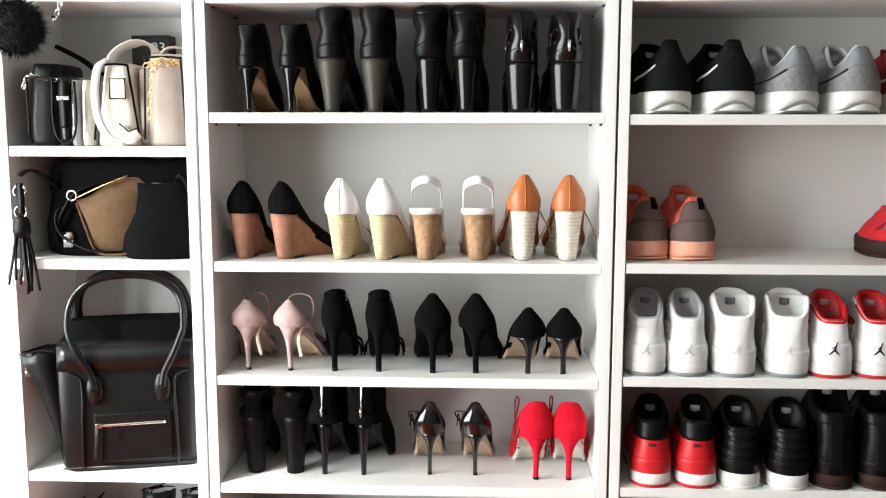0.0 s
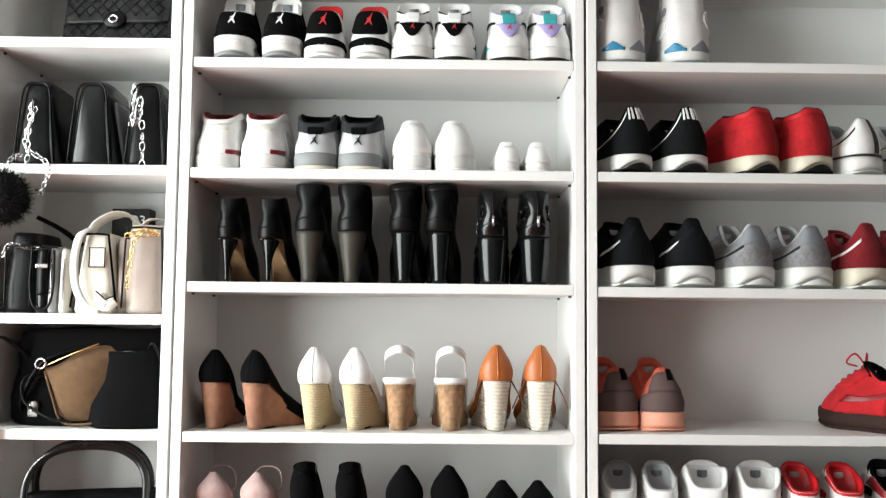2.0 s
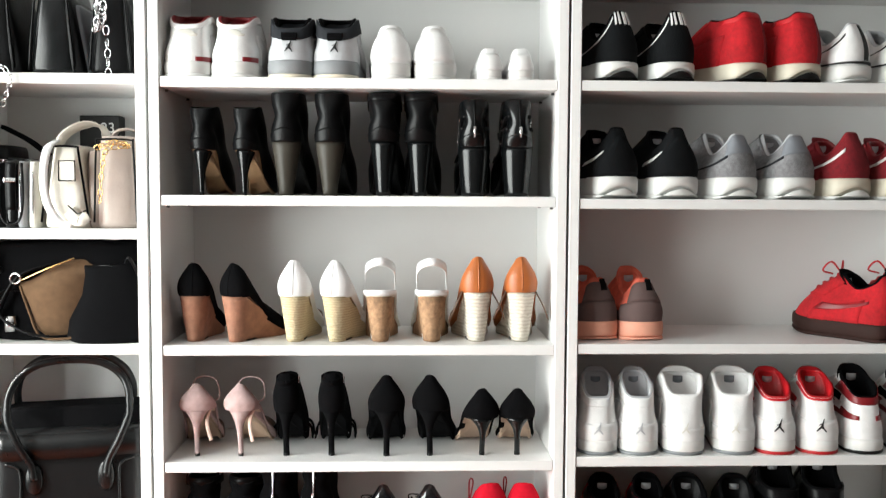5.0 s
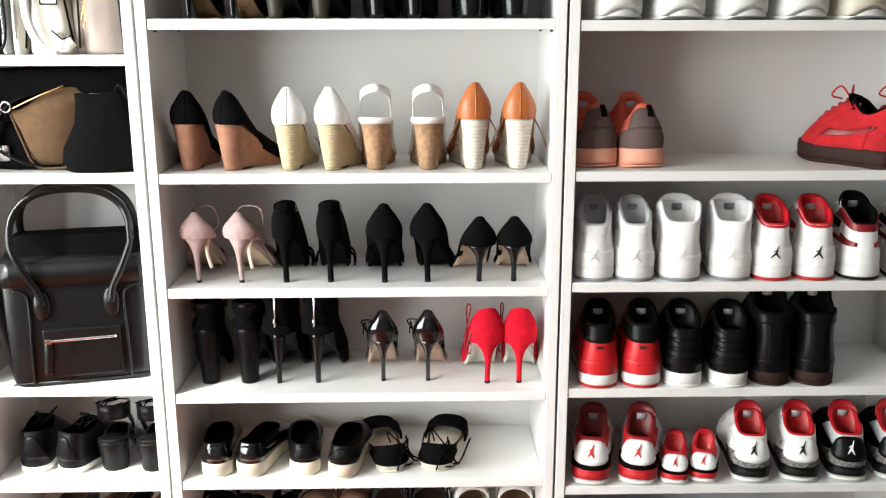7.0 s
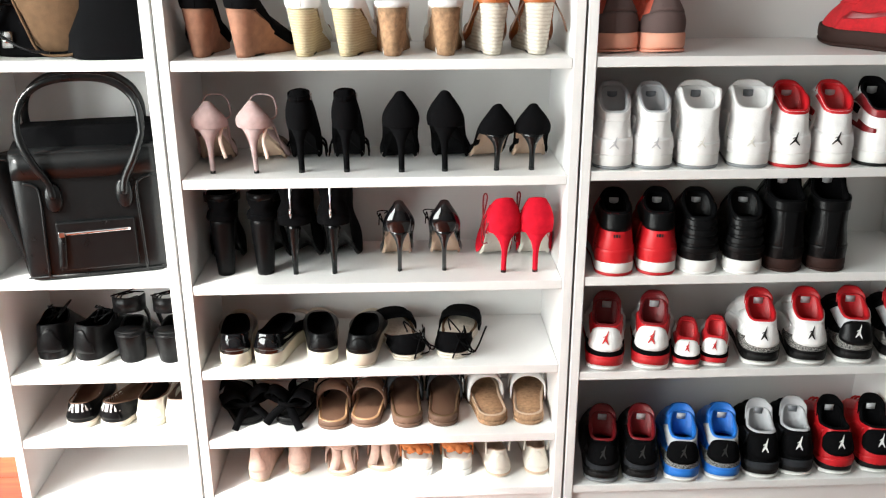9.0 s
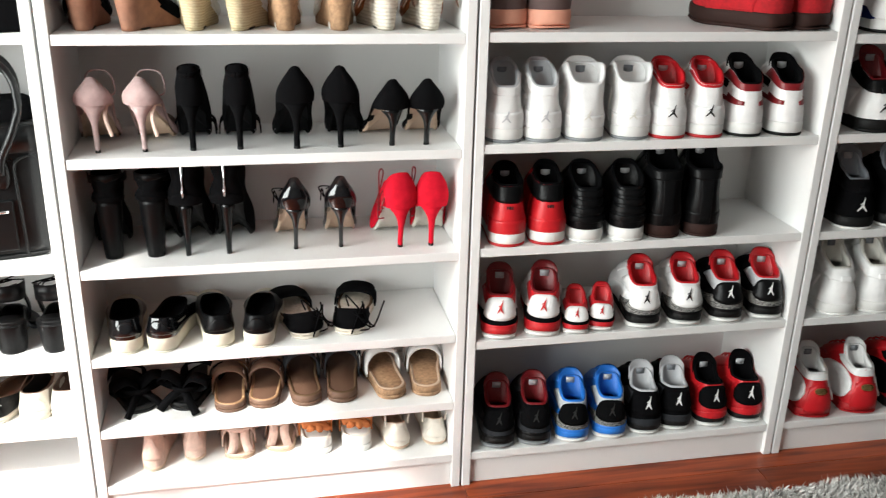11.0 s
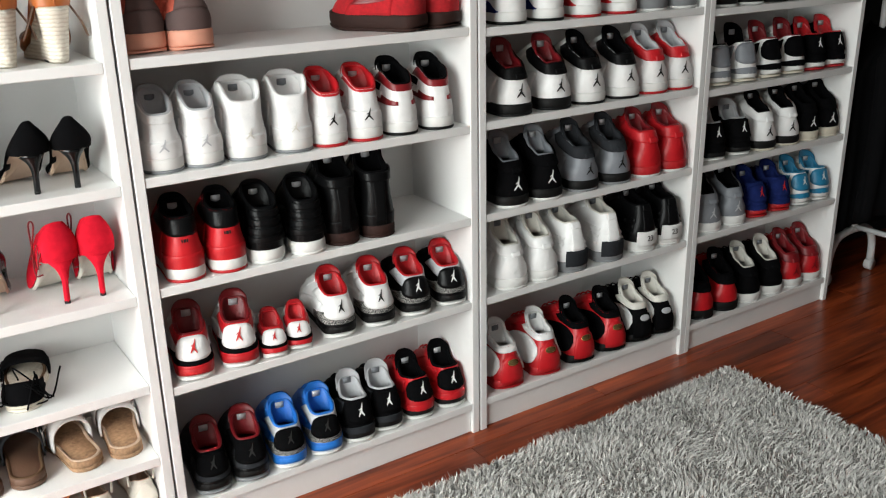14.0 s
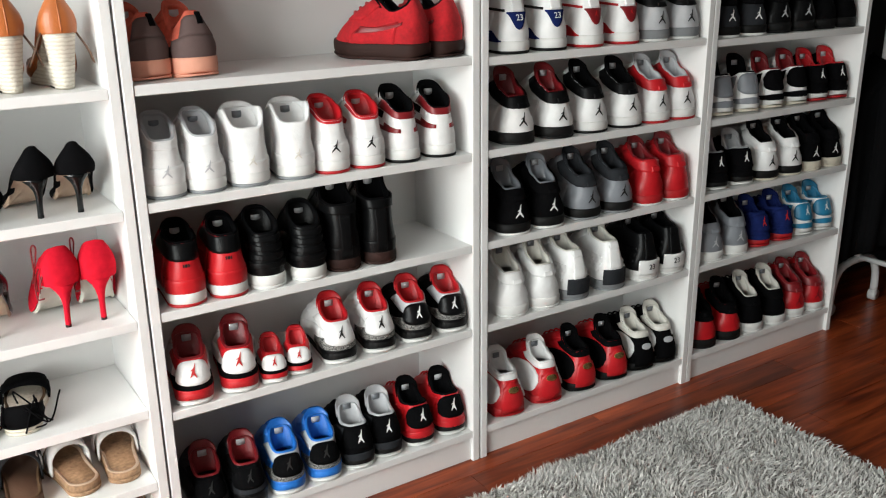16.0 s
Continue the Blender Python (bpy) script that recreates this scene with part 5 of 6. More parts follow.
a = slip_on(pose(-0.135, 0.045, Z3, 0, 0, 2), "cream leather ballerina flat with brown insole", IVO, RUBC, BRN, 0.012, "ballerina_flat", hh=0.062, hs=0.048, hf=0.044, base=0.010, throat=0.155, L=0.215)
two(a, -0.075, 0.045, Z3, -4)


# ---- handbags ----
def bag_body(w, d, h, top_w=1.0, top_d=0.8, e=5.0, rnd=0.012, sag=0.0, seed=0):
    """A soft rounded box standing on its base."""
    rings = []
    prof = [(0, 0.90), (0.02, 0.97), (0.06, 1.0), (0.3, 1.01), (0.6, 1.0), (0.86, 0.99), (0.95, 0.97), (0.998, 0.92), (1.0, 0.82)]
    for f, k in prof:
        wx, dy = w / 2 * k * (1 + (top_w - 1) * f), d / 2 * k * (1 + (top_d - 1) * f)
        ring = rounded_ring(wx, dy, h * f, 0, 0, e, 40)
        for p in ring:
            n = noise.noise(Vector((p.x * 14 + seed, p.y * 14, p.z * 14))) * sag
            p.x += n
            p.y += n * 0.8
            p.z += n * 0.5 * f
        rings.append(ring)
    return loft(rings)


def chain(pts, mt, parent, r=0.0046, wire=0.0011, name="chain"):
    """Interlocked oval links along a path, as one chain."""
    path = curve_pts(pts, 60)
    total = sum((b - a).length for a, b in zip(path, path[1:]))
    n = max(3, int(total / (r * 1.55)))
    verts, faces = [], []
    for i in range(n):
        t = i / (n - 1) * (len(path) - 1)
        k = min(int(t), len(path) - 2)
        p = path[k].lerp(path[k + 1], t - k)
        d = (path[k + 1] - path[k]).normalized()
        side = d.cross(Vector((0.2, 1, 0.1))).normalized()
        up = d.cross(side)
        if i % 2:
            side = (side + up * 0.9).normalized()
        ring = [p + d * (r * 1.15 * math.cos(2 * math.pi * j / 10)) + side * (r * 0.75 * math.sin(2 * math.pi * j / 10)) for j in range(11)]
        v, f = tube(ring, wire, 5)
        o = len(verts)
        verts += v
        faces += [tuple(o + q for q in g) for g in f]
    return part(name, (verts, faces), mt, parent)


def rim_cord(w, d, h, mt, parent, y, top_w=1.0):
    """Piping round a bag's face."""
    pts = [(-w / 2 * 0.96, y, 0.012), (-w / 2 * top_w * 0.97, y, h * 0.9), (-w / 2 * top_w * 0.8, y, h * 0.985), (w / 2 * top_w * 0.8, y, h * 0.985), (w / 2 * top_w * 0.97, y, h * 0.9), (w / 2 * 0.96, y, 0.012)]
    part("piping", tube(curve_pts(pts, 30), 0.0022, 6), mt, parent)


# large tote
t = thing("tote_bag", pose(-0.203, 0.088, 0.610, 0, 0, 13), "large black leather winged tote bag with zip pocket", "handbag", "handbags in the bookcase")
W_, D_, H_ = 0.274, 0.13, 0.262


def tote_front(f):
    """The bag's front at a share of its height: it bellies a little and leans back to the top."""
    return -D_ / 2 * (1 - 0.16 * f) - 0.004 * math.sin(math.pi * f)


rings = []
for f, k in ((0, 0.94), (0.015, 0.985), (0.05, 1.0), (0.3, 1.0), (0.6, 1.0), (0.85, 1.0), (0.97, 1.0), (1.0, 0.985)):
    ring = rounded_ring(W_ / 2 * k * (1 + 0.05 * f), 0.5 * (0.060 - tote_front(f)) * k, H_ * f, 0, 0.5 * (0.060 + tote_front(f)), 9, 48)
    for q in ring:
        q.z += (0.006 * noise.noise(Vector((q.x * 18, q.y * 10, 1)))) * f
        q.y += 0.003 * noise.noise(Vector((q.x * 12, 3, q.z * 16)))
    rings.append(ring)
part("body", loft(rings), TOTE, t)
part("top_band", strap_band([(-W_ * 0.50, tote_front(0.9) - 0.001, H_ * 0.90), (0, tote_front(0.9) - 0.003, H_ * 0.895), (W_ * 0.50, tote_front(0.9) - 0.001, H_ * 0.90)], 0.050, 0.003, (0, 0.16, 1)), TOTE, t, "smooth leather band along the top edge")
part("gusset", bag_body(W_ * 0.98, D_ * 0.60, 0.075, 1.0, 0.95, 6, sag=0.003), NUB, t, "soft black inner gusset").location = (0.004, 0.022, H_ - 0.035)
for sx in (-1, 1):
    reach = 0.066 if sx < 0 else 0.008
    rings = []
    for i in range(11):
        f = i / 10
        out = 0.002 + reach * (0.10 * f + 0.90 * f ** 1.5)
        z_ = H_ * (0.05 + 0.90 * f)
        e0 = sx * (W_ / 2 * (1 + 0.05 * f) - 0.004)
        rings.append([Vector((e0, tote_front(f) + 0.012, z_)), Vector((e0 + sx * out * 0.5, -0.050, z_ + 0.004 * f)), Vector((e0 + sx * out, -0.052 + 0.002 * f, z_ - 0.006 * f)), Vector((e0 + sx * out * 0.80, -0.026 + 0.004 * f, z_ - 0.004 * f)), Vector((e0 + sx * out * 0.55, 0.018, z_)), Vector((e0, 0.045, z_))])
    part("wing", loft(rings), TOTE, t, "flared leather side wing")
    part("wing_rim", tube(curve_pts([(sx * (W_ / 2 * 1.05 - 0.004), -0.050, H_ * 0.955), (sx * (W_ / 2 + reach * 0.5), -0.049, H_ * 0.955 + 0.003), (sx * (W_ / 2 * 1.05 + reach), -0.050, H_ * 0.945), (sx * (W_ / 2 + reach * 0.5), 0.024, H_ * 0.95)], 16), 0.0022, 6), TOTE, t)
    if sx < 0:
        part("wing_ring", tube([(sx * (W_ / 2 + 0.058 + 0.006 * math.cos(q)), -0.036, H_ * 0.80 + 0.010 * math.sin(q)) for q in [i * math.pi / 6 for i in range(13)]], 0.003, 6), CHR, t, "steel strap ring")
    part("seam_piping", tube(curve_pts([(sx * 0.118, tote_front(0.76) - 0.001, 0.205), (sx * 0.098, tote_front(0.74) - 0.003, 0.198), (sx * 0.090, tote_front(0.66) - 0.004, 0.178), (sx * 0.092, tote_front(0.3) - 0.004, 0.09), (sx * 0.094, tote_front(0.03) - 0.003, 0.008)], 24), 0.0030, 6), TOTE, t)
part("base_seam", tube([(-W_ * 0.49, tote_front(0.03) - 0.001, 0.010), (0, tote_front(0.03) - 0.002, 0.009), (W_ * 0.49, tote_front(0.03) - 0.001, 0.010)], 0.0022, 6), TOTE, t)
for y, sg in ((-0.064, 1), (0.052, 0.4)):
    for sx in (-1, 1):
        ry_ = 0.030
        part("handle_tab", loft([[Vector((sx * 0.066 + p.x * k_, y * 1.0 - yy * sg, 0.172 + p.y * k_)) for p in rounded_ring(0.0155, ry_, 0, 0, 0, 2.3, 22)] for yy, k_ in ((-0.004, 1.0), (0.003, 1.0), (0.006, 0.86))]), TOTE, t)
    lean = -0.012 if y < 0 else 0.004
    part("handle", tube(curve_pts([(-0.066, y - 0.004 * sg, 0.172), (-0.072, y - 0.004 * sg, 0.205), (-0.094, y + lean, 0.250), (-0.112, y * 0.9 + lean, 0.305), (-0.102, y * 0.75, 0.358), (-0.062, y * 0.65, 0.392), (0.0, y * 0.62, 0.401), (0.062, y * 0.65, 0.392), (0.102, y * 0.75, 0.358), (0.112, y * 0.9 + lean, 0.305), (0.094, y + lean, 0.250), (0.072, y - 0.004 * sg, 0.205), (0.066, y - 0.004 * sg, 0.172)], 56), 0.0075, 10), TOTE, t)
pk = part("front_pocket", box(-0.070, 0.080, tote_front(0.25) - 0.0065, tote_front(0.25) + 0.004, 0.020, 0.122, 0.003), TOTE, t)
yz = tote_front(0.25) - 0.0078
part("zip", strap_band([(-0.058, yz, 0.098), (0.0, yz, 0.099), (0.070, yz, 0.100)], 0.0050, 0.002, (0, 0, 1)), CHR, pk, "silver pocket zip")
part("zip_pull", strap_band([(-0.060, yz - 0.001, 0.098), (-0.062, yz - 0.003, 0.07), (-0.066, yz - 0.001, 0.028)], 0.014, 0.003, (1, 0, 0)), TOTE, pk)
part("zip_slider", box(-0.066, -0.054, yz - 0.004, yz, 0.093, 0.104, 0.0015), CHR, pk)

# slouchy pile with a clutch
t = thing("slouchy_bag", pose(-0.205, 0.145, 1.049), "slouchy black suede shoulder bag slumped on the shelf", "handbag", "handbags in the bookcase")
part("body", bag_body(0.335, 0.20, 0.192, 0.95, 0.85, 3.6, sag=0.014, seed=3), NUB, t)
part("strap", strap_band([(-0.135, -0.06, 0.02), (-0.12, -0.105, 0.06), (-0.085, -0.100, 0.125), (-0.03, -0.08, 0.15), (0.04, -0.04, 0.17)], 0.016, 0.004, (0, 1, 0)), BLK, t)
part("strap", tube(curve_pts([(-0.07, -0.09, 0.10), (-0.115, -0.112, 0.095), (-0.110, -0.12, 0.05), (-0.06, -0.125, 0.02), (-0.02, -0.12, 0.012)], 30), 0.003, 6), BLK, t)
part("metal_ring", loft([rounded_ring(0.012, 0.012, zz, -0.10, -0.10, 2, 16) for zz in (0.02, 0.05)]), CHR, t)
t = thing("black_pouch", pose(-0.118, 0.060, 1.049, 0, 0, -8), "crumpled black fabric pouch leaning on a clutch", "bag", "handbags in the bookcase")
part("body", bag_body(0.16, 0.11, 0.150, 0.62, 0.42, 2.6, sag=0.018, seed=8), NUB, t)
part("zip", strap_band([(-0.05, -0.012, 0.135), (0.0, -0.02, 0.15), (0.045, -0.010, 0.138)], 0.006, 0.002, (0, 1, 0.2)), GLS, t)
part("loop", tube(curve_pts([(0.03, 0.0, 0.14), (0.05, -0.02, 0.165), (0.06, 0.0, 0.13)], 12), 0.003, 6), BLK, t)
t = thing("clutch_bag", pose(-0.225, 0.018, 1.053, 0, 0, 0), "brown woven clutch bag with gold zip, half open", "clutch bag", "handbags in the bookcase")
rings = []
for f in [i / 12 for i in range(13)]:
    x = -0.060 + 0.19 * f
    lo = lerp_pts([(0, 0.100), (0.22, 0.004), (0.55, 0.0), (0.75, 0.05), (1, 0.11)], f)
    hi = lerp_pts([(0, 0.112), (0.5, 0.155), (0.8, 0.170), (1, 0.172)], f)
    th_ = 0.004 + 0.022 * math.sin(math.pi * min(1, f * 1.15 + 0.02))
    cy, cz = 0.030 + 0.045 * f * f, (lo + hi) / 2
    rings.append([Vector((x, cy + th_ * math.cos(q) * (1.0 if math.sin(q) < 0.6 else 0.6), cz + (hi - lo) / 2 * math.copysign(abs(math.sin(q)) ** 0.7, math.sin(q)))) for q in [2 * math.pi * i / 24 for i in range(24)]])
part("body", loft(rings), CAM, t)
part("zip", strap_band([(-0.058, 0.022, 0.116), (0.0, 0.020, 0.142), (0.045, 0.026, 0.160)], 0.007, 0.002, (0, 1, 0.3)), GLD, t, "gold zip along the opening")
part("edge_piping", tube(curve_pts([(-0.060, 0.024, 0.105), (-0.040, 0.016, 0.055), (-0.018, 0.012, 0.008), (0.03, 0.010, 0.003), (0.055, 0.014, 0.010)], 24), 0.0028, 6), CAM, t)
part("zip_ring", tube([(-0.066 + 0.010 * math.cos(q), 0.018, 0.120 + 0.010 * math.sin(q)) for q in [i * math.pi / 6 for i in range(13)]], 0.0022, 6), CHR, t)

# tassel charm hanging before the shelf
t = thing("tassel_charm", pose(-0.372, -0.012, 1.000), "black leather tassel charm with steel rings, hanging", "bag charm")
for zz in (0.185, 0.145):
    part("ring", tube([(0.012 * math.cos(q), 0, zz + 0.012 * math.sin(q)) for q in [i * math.pi / 6 for i in range(13)]], 0.0025, 6), CHR, t)
part("link", strap_band([(0, 0, 0.20), (0.003, -0.004, 0.165), (0.0, 0, 0.14)], 0.014, 0.004, (1, 0, 0)), BLK, t)
part("strap", strap_band([(0, 0.0, 0.215), (0.01, 0.03, 0.225), (0.03, 0.07, 0.20), (0.045, 0.10, 0.17)], 0.012, 0.003, (1, 0, 0)), BLK, t)
part("knot", loft([rounded_ring(r_, r_, zz, 0, 0, 2.5, 14) for zz, r_ in ((0.095, 0.014), (0.11, 0.016), (0.13, 0.013), (0.138, 0.006))]), BLK, t)
rnd = random.Random(5)
for i in range(16):
    x, y = rnd.uniform(-0.012, 0.012), rnd.uniform(-0.010, 0.010)
    part("fringe", strap_band([(x, y, 0.10), (x * 1.6, y * 1.5, 0.06), (x * 2.2 + rnd.uniform(-0.006, 0.006), y * 2 - 0.004, rnd.uniform(-0.015, 0.015))], 0.005, 0.0012, (1, 0, 0), 8), BLK if i % 4 else LGR, t)

# shelf of small bags
Z7 = 1.272
t = thing("shoulder_bag", pose(-0.335, 0.10, Z7, 0, 0, 4), "black leather shoulder bag with silver chain strap", "handbag", "handbags in the bookcase")
part("body", bag_body(0.080, 0.17, 0.160, 0.85, 0.92, 3.5, sag=0.004), BLK, t)
part("flap", bag_body(0.040, 0.155, 0.135, 0.9, 0.95, 3.0), GLS, t).location = (0.045, -0.02, 0.0)
part("edge", tube(curve_pts([(0.024, -0.096, 0.125), (0.024, -0.100, 0.05), (0.034, -0.100, 0.012), (0.058, -0.100, 0.012), (0.068, -0.100, 0.05), (0.066, -0.096, 0.125)], 26), 0.0026, 6), BLK, t)
part("buckle_tab", strap_band([(0.045, -0.094, 0.125), (0.046, -0.101, 0.09), (0.046, -0.099, 0.035)], 0.018, 0.004, (1, 0, 0)), BLK, t)
part("buckle", box(0.035, 0.057, -0.106, -0.101, 0.088, 0.096, 0.001), CHR, t)
rim_cord(0.05, 0, 0.132, BLK, t, -0.098)
chain([(-0.035, -0.085, 0.115), (-0.02, -0.09, 0.135), (0.015, -0.085, 0.128), (0.06, -0.06, 0.13), (0.09, -0.02, 0.125)], CHR, t)
part("strap", strap_band([(-0.01, 0.03, 0.20), (0.04, 0.02, 0.175), (0.085, 0.0, 0.145)], 0.022, 0.008, (0, 1, 0)), NUB, t)
for x, w, mt_, lab in ((-0.270, 0.018, LGR, "slim pale grey leather purse standing upright"), (-0.248, 0.020, OFF, "slim off-white leather purse standing upright")):
    t = thing("purse", pose(x, 0.09, Z7, 0, 0, 2), lab, "purse", "handbags in the bookcase")
    part("body", bag_body(w, 0.16, 0.128, 0.9, 0.95, 4.0), mt_, t)
    part("zip", strap_band([(0, -0.078, 0.02), (0, -0.081, 0.07), (0, -0.072, 0.122)], 0.004, 0.002, (1, 0, 0)), CHR, t)
t = thing("satchel", pose(-0.188, 0.095, Z7, 0, 0, 3), "white leather satchel with black edges and wide strap", "handbag", "handbags in the bookcase")
part("body", bag_body(0.092, 0.165, 0.160, 0.58, 0.95, 5.0, sag=0.0015), IVO, t)
part("strap", strap_band([(-0.016, -0.070, 0.168), (-0.028, -0.092, 0.150), (-0.034, -0.098, 0.10), (-0.028, -0.099, 0.05), (-0.008, -0.098, 0.014), (0.016, -0.092, 0.004)], 0.015, 0.004, (1, 0, 0.2), 22), WHT, t)
part("handle", strap_band([(-0.020, -0.062, 0.152), (-0.006, -0.055, 0.180), (0.022, -0.035, 0.200), (0.048, -0.005, 0.196), (0.060, 0.03, 0.160)], 0.024, 0.004, (0.3, 1, -0.2), 22), IVO, t)
part("buckle_tab", box(-0.006, 0.022, -0.094, -0.086, 0.092, 0.128, 0.002), OFF, t)
part("tab_edge", tube([(-0.007, -0.095, 0.091), (0.023, -0.095, 0.091), (0.023, -0.095, 0.129), (-0.007, -0.095, 0.129), (-0.007, -0.095, 0.091)], 0.0014, 5), NUB, t)
rim_cord(0.092, 0, 0.158, NUB, t, -0.083, 0.60)
part("fold", strap_band([(0.010, -0.088, 0.034), (0.028, -0.096, 0.016), (0.044, -0.09, 0.026)], 0.024, 0.003, (0, 0.4, 1)), IVO, t)
part("fold_edge", tube([(0.008, -0.092, 0.044), (0.028, -0.100, 0.028), (0.046, -0.094, 0.036)], 0.0014, 5), NUB, t)
t = thing("bucket_bag", pose(-0.098, 0.10, Z7, 0, 0, 6), "taupe pebbled leather bag with gold chain", "handbag", "handbags in the bookcase")
part("body", bag_body(0.088, 0.17, 0.178, 0.86, 0.92, 3.0), TAU, t)
part("side_gusset", bag_body(0.045, 0.15, 0.150, 0.9, 0.9, 3.0), TAU, t).location = (-0.042, 0.01, 0)
part("handle", strap_band([(-0.02, -0.02, 0.175), (0.0, -0.03, 0.192), (0.03, -0.01, 0.185), (0.042, 0.0, 0.12)], 0.024, 0.004, (0, 1, 0)), TAU, t)
rim_cord(0.082, 0, 0.172, BLK, t, -0.086, 0.86)
chain([(-0.03, -0.09, 0.155), (0.0, -0.095, 0.165), (0.025, -0.092, 0.158), (-0.012, -0.096, 0.150), (-0.022, -0.096, 0.11), (-0.026, -0.096, 0.055)], GLD, t, 0.006)
t = thing("dark_box", pose(-0.184, 0.235, Z7), "dark cardboard box with printed number, behind the bags", "box")
part("carton", box(-0.042, 0.042, -0.02, 0.02, 0, 0.232, 0.002), PRINT, t)
wr = part("writing", text_mesh("23", 0.030, PRINTW), None, t)
wr.matrix_local = pose(0.018, -0.0212, 0.205, 90, 0, 0)
part("lettering", box(0.008, 0.026, -0.0213, -0.0203, 0.180, 0.185, 0), PRINTW, t)

# three black chain bags
Z8 = 1.566
for x, w, rz, lab, mt_ in ((-0.320, 0.092, 3, "black leather evening bag with silver chain", BLK), (-0.208, 0.100, 2, "black structured leather bag with grey side", GLS), (-0.100, 0.092, 4, "black leather bag with dark chain strap", BLK)):
    t = thing("chain_bag", pose(x, 0.105, Z8, 0, 0, rz), lab, "handbag", "handbags in the bookcase")
    part("body", bag_body(w, 0.17, 0.172, 0.60, 0.95, 5.0, sag=0.002, seed=x * 50), mt_, t)
    flap = part("flap", bag_body(w * 0.30, 0.172, 0.150, 0.7, 0.97, 6.0), BLK, t)
    flap.matrix_local = pose(w * 0.46, 0.004, 0.0, 0, -9, 0)
    part("gusset_edge", tube(curve_pts([(-w * 0.44, -0.083, 0.008), (-w * 0.36, -0.086, 0.09), (-w * 0.27, -0.082, 0.158), (0, -0.080, 0.168), (w * 0.24, -0.082, 0.158), (w * 0.33, -0.086, 0.09), (w * 0.40, -0.083, 0.008)], 30), 0.0024, 6), BLK, t)
    if mt_ is GLS:
        part("grey_panel", bag_body(0.020, 0.15, 0.138, 0.8, 0.95, 5.0), GRY, t, "pale grey side panel").matrix_local = pose(w * 0.58, 0.012, 0.0, 0, -9, 0)
    if x < -0.3:
        chain([(-0.01, -0.075, 0.135), (-0.006, -0.094, 0.115), (-0.008, -0.096, 0.06), (-0.004, -0.112, 0.0), (-0.022, -0.125, -0.05)], CHR, t, 0.007)
        chain([(0.002, -0.094, 0.11), (-0.014, -0.096, 0.04), (0.04, -0.115, -0.005), (0.03, -0.122, -0.06)], CHR, t, 0.006)
    if x > -0.11:
        chain([(-0.030, -0.06, 0.165), (-0.026, -0.088, 0.160), (-0.022, -0.094, 0.12), (-0.024, -0.096, 0.085), (-0.014, -0.096, 0.10), (-0.010, -0.098, 0.13), (-0.004, -0.098, 0.06), (0.0, -0.108, 0.0)], CHR, t, 0.008)
Z9 = 1.822
t = thing("quilted_bag", pose(-0.176, 0.10, Z9, -6, 0, -5), "black quilted leather flap bag with steel clasp", "handbag", "handbags in the bookcase")
part("body", bag_body(0.246, 0.08, 0.145, 0.95, 0.85, 5, sag=0.004), QUILT, t)
fl = part("flap", bag_body(0.225, 0.03, 0.098, 0.97, 0.85, 5, sag=0.003), QUILT, t)
fl.location = (0.0, -0.032, 0.045)
part("clasp_tab", loft([[Vector((p.x, -0.0505 + yy, 0.050 + p.y)) for p in rounded_ring(0.024 * k_, 0.018 * k_, 0, 0, 0, 2.2, 20)] for yy, k_ in ((0.004, 1), (0.0, 1), (-0.002, 0.9))]), BLK, fl).location = (0, 0.032, -0.045)
part("clasp", tube([(0.009 * math.cos(q), -0.0535, 0.050 + 0.007 * math.sin(q)) for q in [i * math.pi / 6 for i in range(13)]], 0.0022, 6), CHR, t)
for x0_, x1_, z0_, z1_, yq in ((-0.104, 0.104, 0.058, 0.136, -0.0476), (-0.112, 0.112, 0.010, 0.044, -0.0406)):
    hq = z1_ - z0_
    for i in range(-5, 12):
        for sl in (-1, 1):
            xa = x0_ + i * 0.024
            lo_, hi_ = (xa, xa + hq) if sl > 0 else (xa + hq, xa)
            f0, f1 = (max(0, (x0_ - lo_) / hq), min(1, (x1_ - lo_) / hq)) if sl > 0 else (max(0, (lo_ - x1_) / hq), min(1, (lo_ - x0_) / hq))
            if f1 - f0 > 0.08:
                part("quilt_seam", tube([(lo_ + (hi_ - lo_) * f, yq, z0_ + hq * f) for f in (f0, (f0 + f1) / 2, f1)], 0.0010, 4), BLK, t)

# fur pompom on its chain
t = thing("fur_pompom", pose(-0.352, -0.030, 1.495), "black fluffy fur pompom hanging on a chain", "bag charm")
verts, faces = [], []
rnd = random.Random(9)
for i in range(2600):
    d = Vector((rnd.gauss(0, 1), rnd.gauss(0, 1), rnd.gauss(0, 1))).normalized()
    s_ = d.orthogonal().normalized() * 0.0009
    tip = d * rnd.uniform(0.054, 0.062) + Vector((rnd.gauss(0, 1), rnd.gauss(0, 1), rnd.gauss(0, 1))) * 0.004
    k_ = len(verts)
    verts += [d * 0.03 - s_, d * 0.03 + s_, d * 0.048 + s_ * 0.8, d * 0.048 - s_ * 0.8, tip]
    faces += [(k_, k_ + 1, k_ + 2, k_ + 3), (k_ + 3, k_ + 2, k_ + 4)]
part("fur", (verts, faces), FUR, t)
bm = bmesh.new()
bmesh.ops.create_icosphere(bm, subdivisions=3, radius=0.047)
for v in bm.verts:
    v.co *= 1 + 0.05 * noise.noise(v.co * 40)
part("core", bm, FUR, t)
chain([(0.0, 0.0, 0.045), (0.012, 0.004, 0.075), (0.02, 0.02, 0.085)], CHR, t, 0.006)

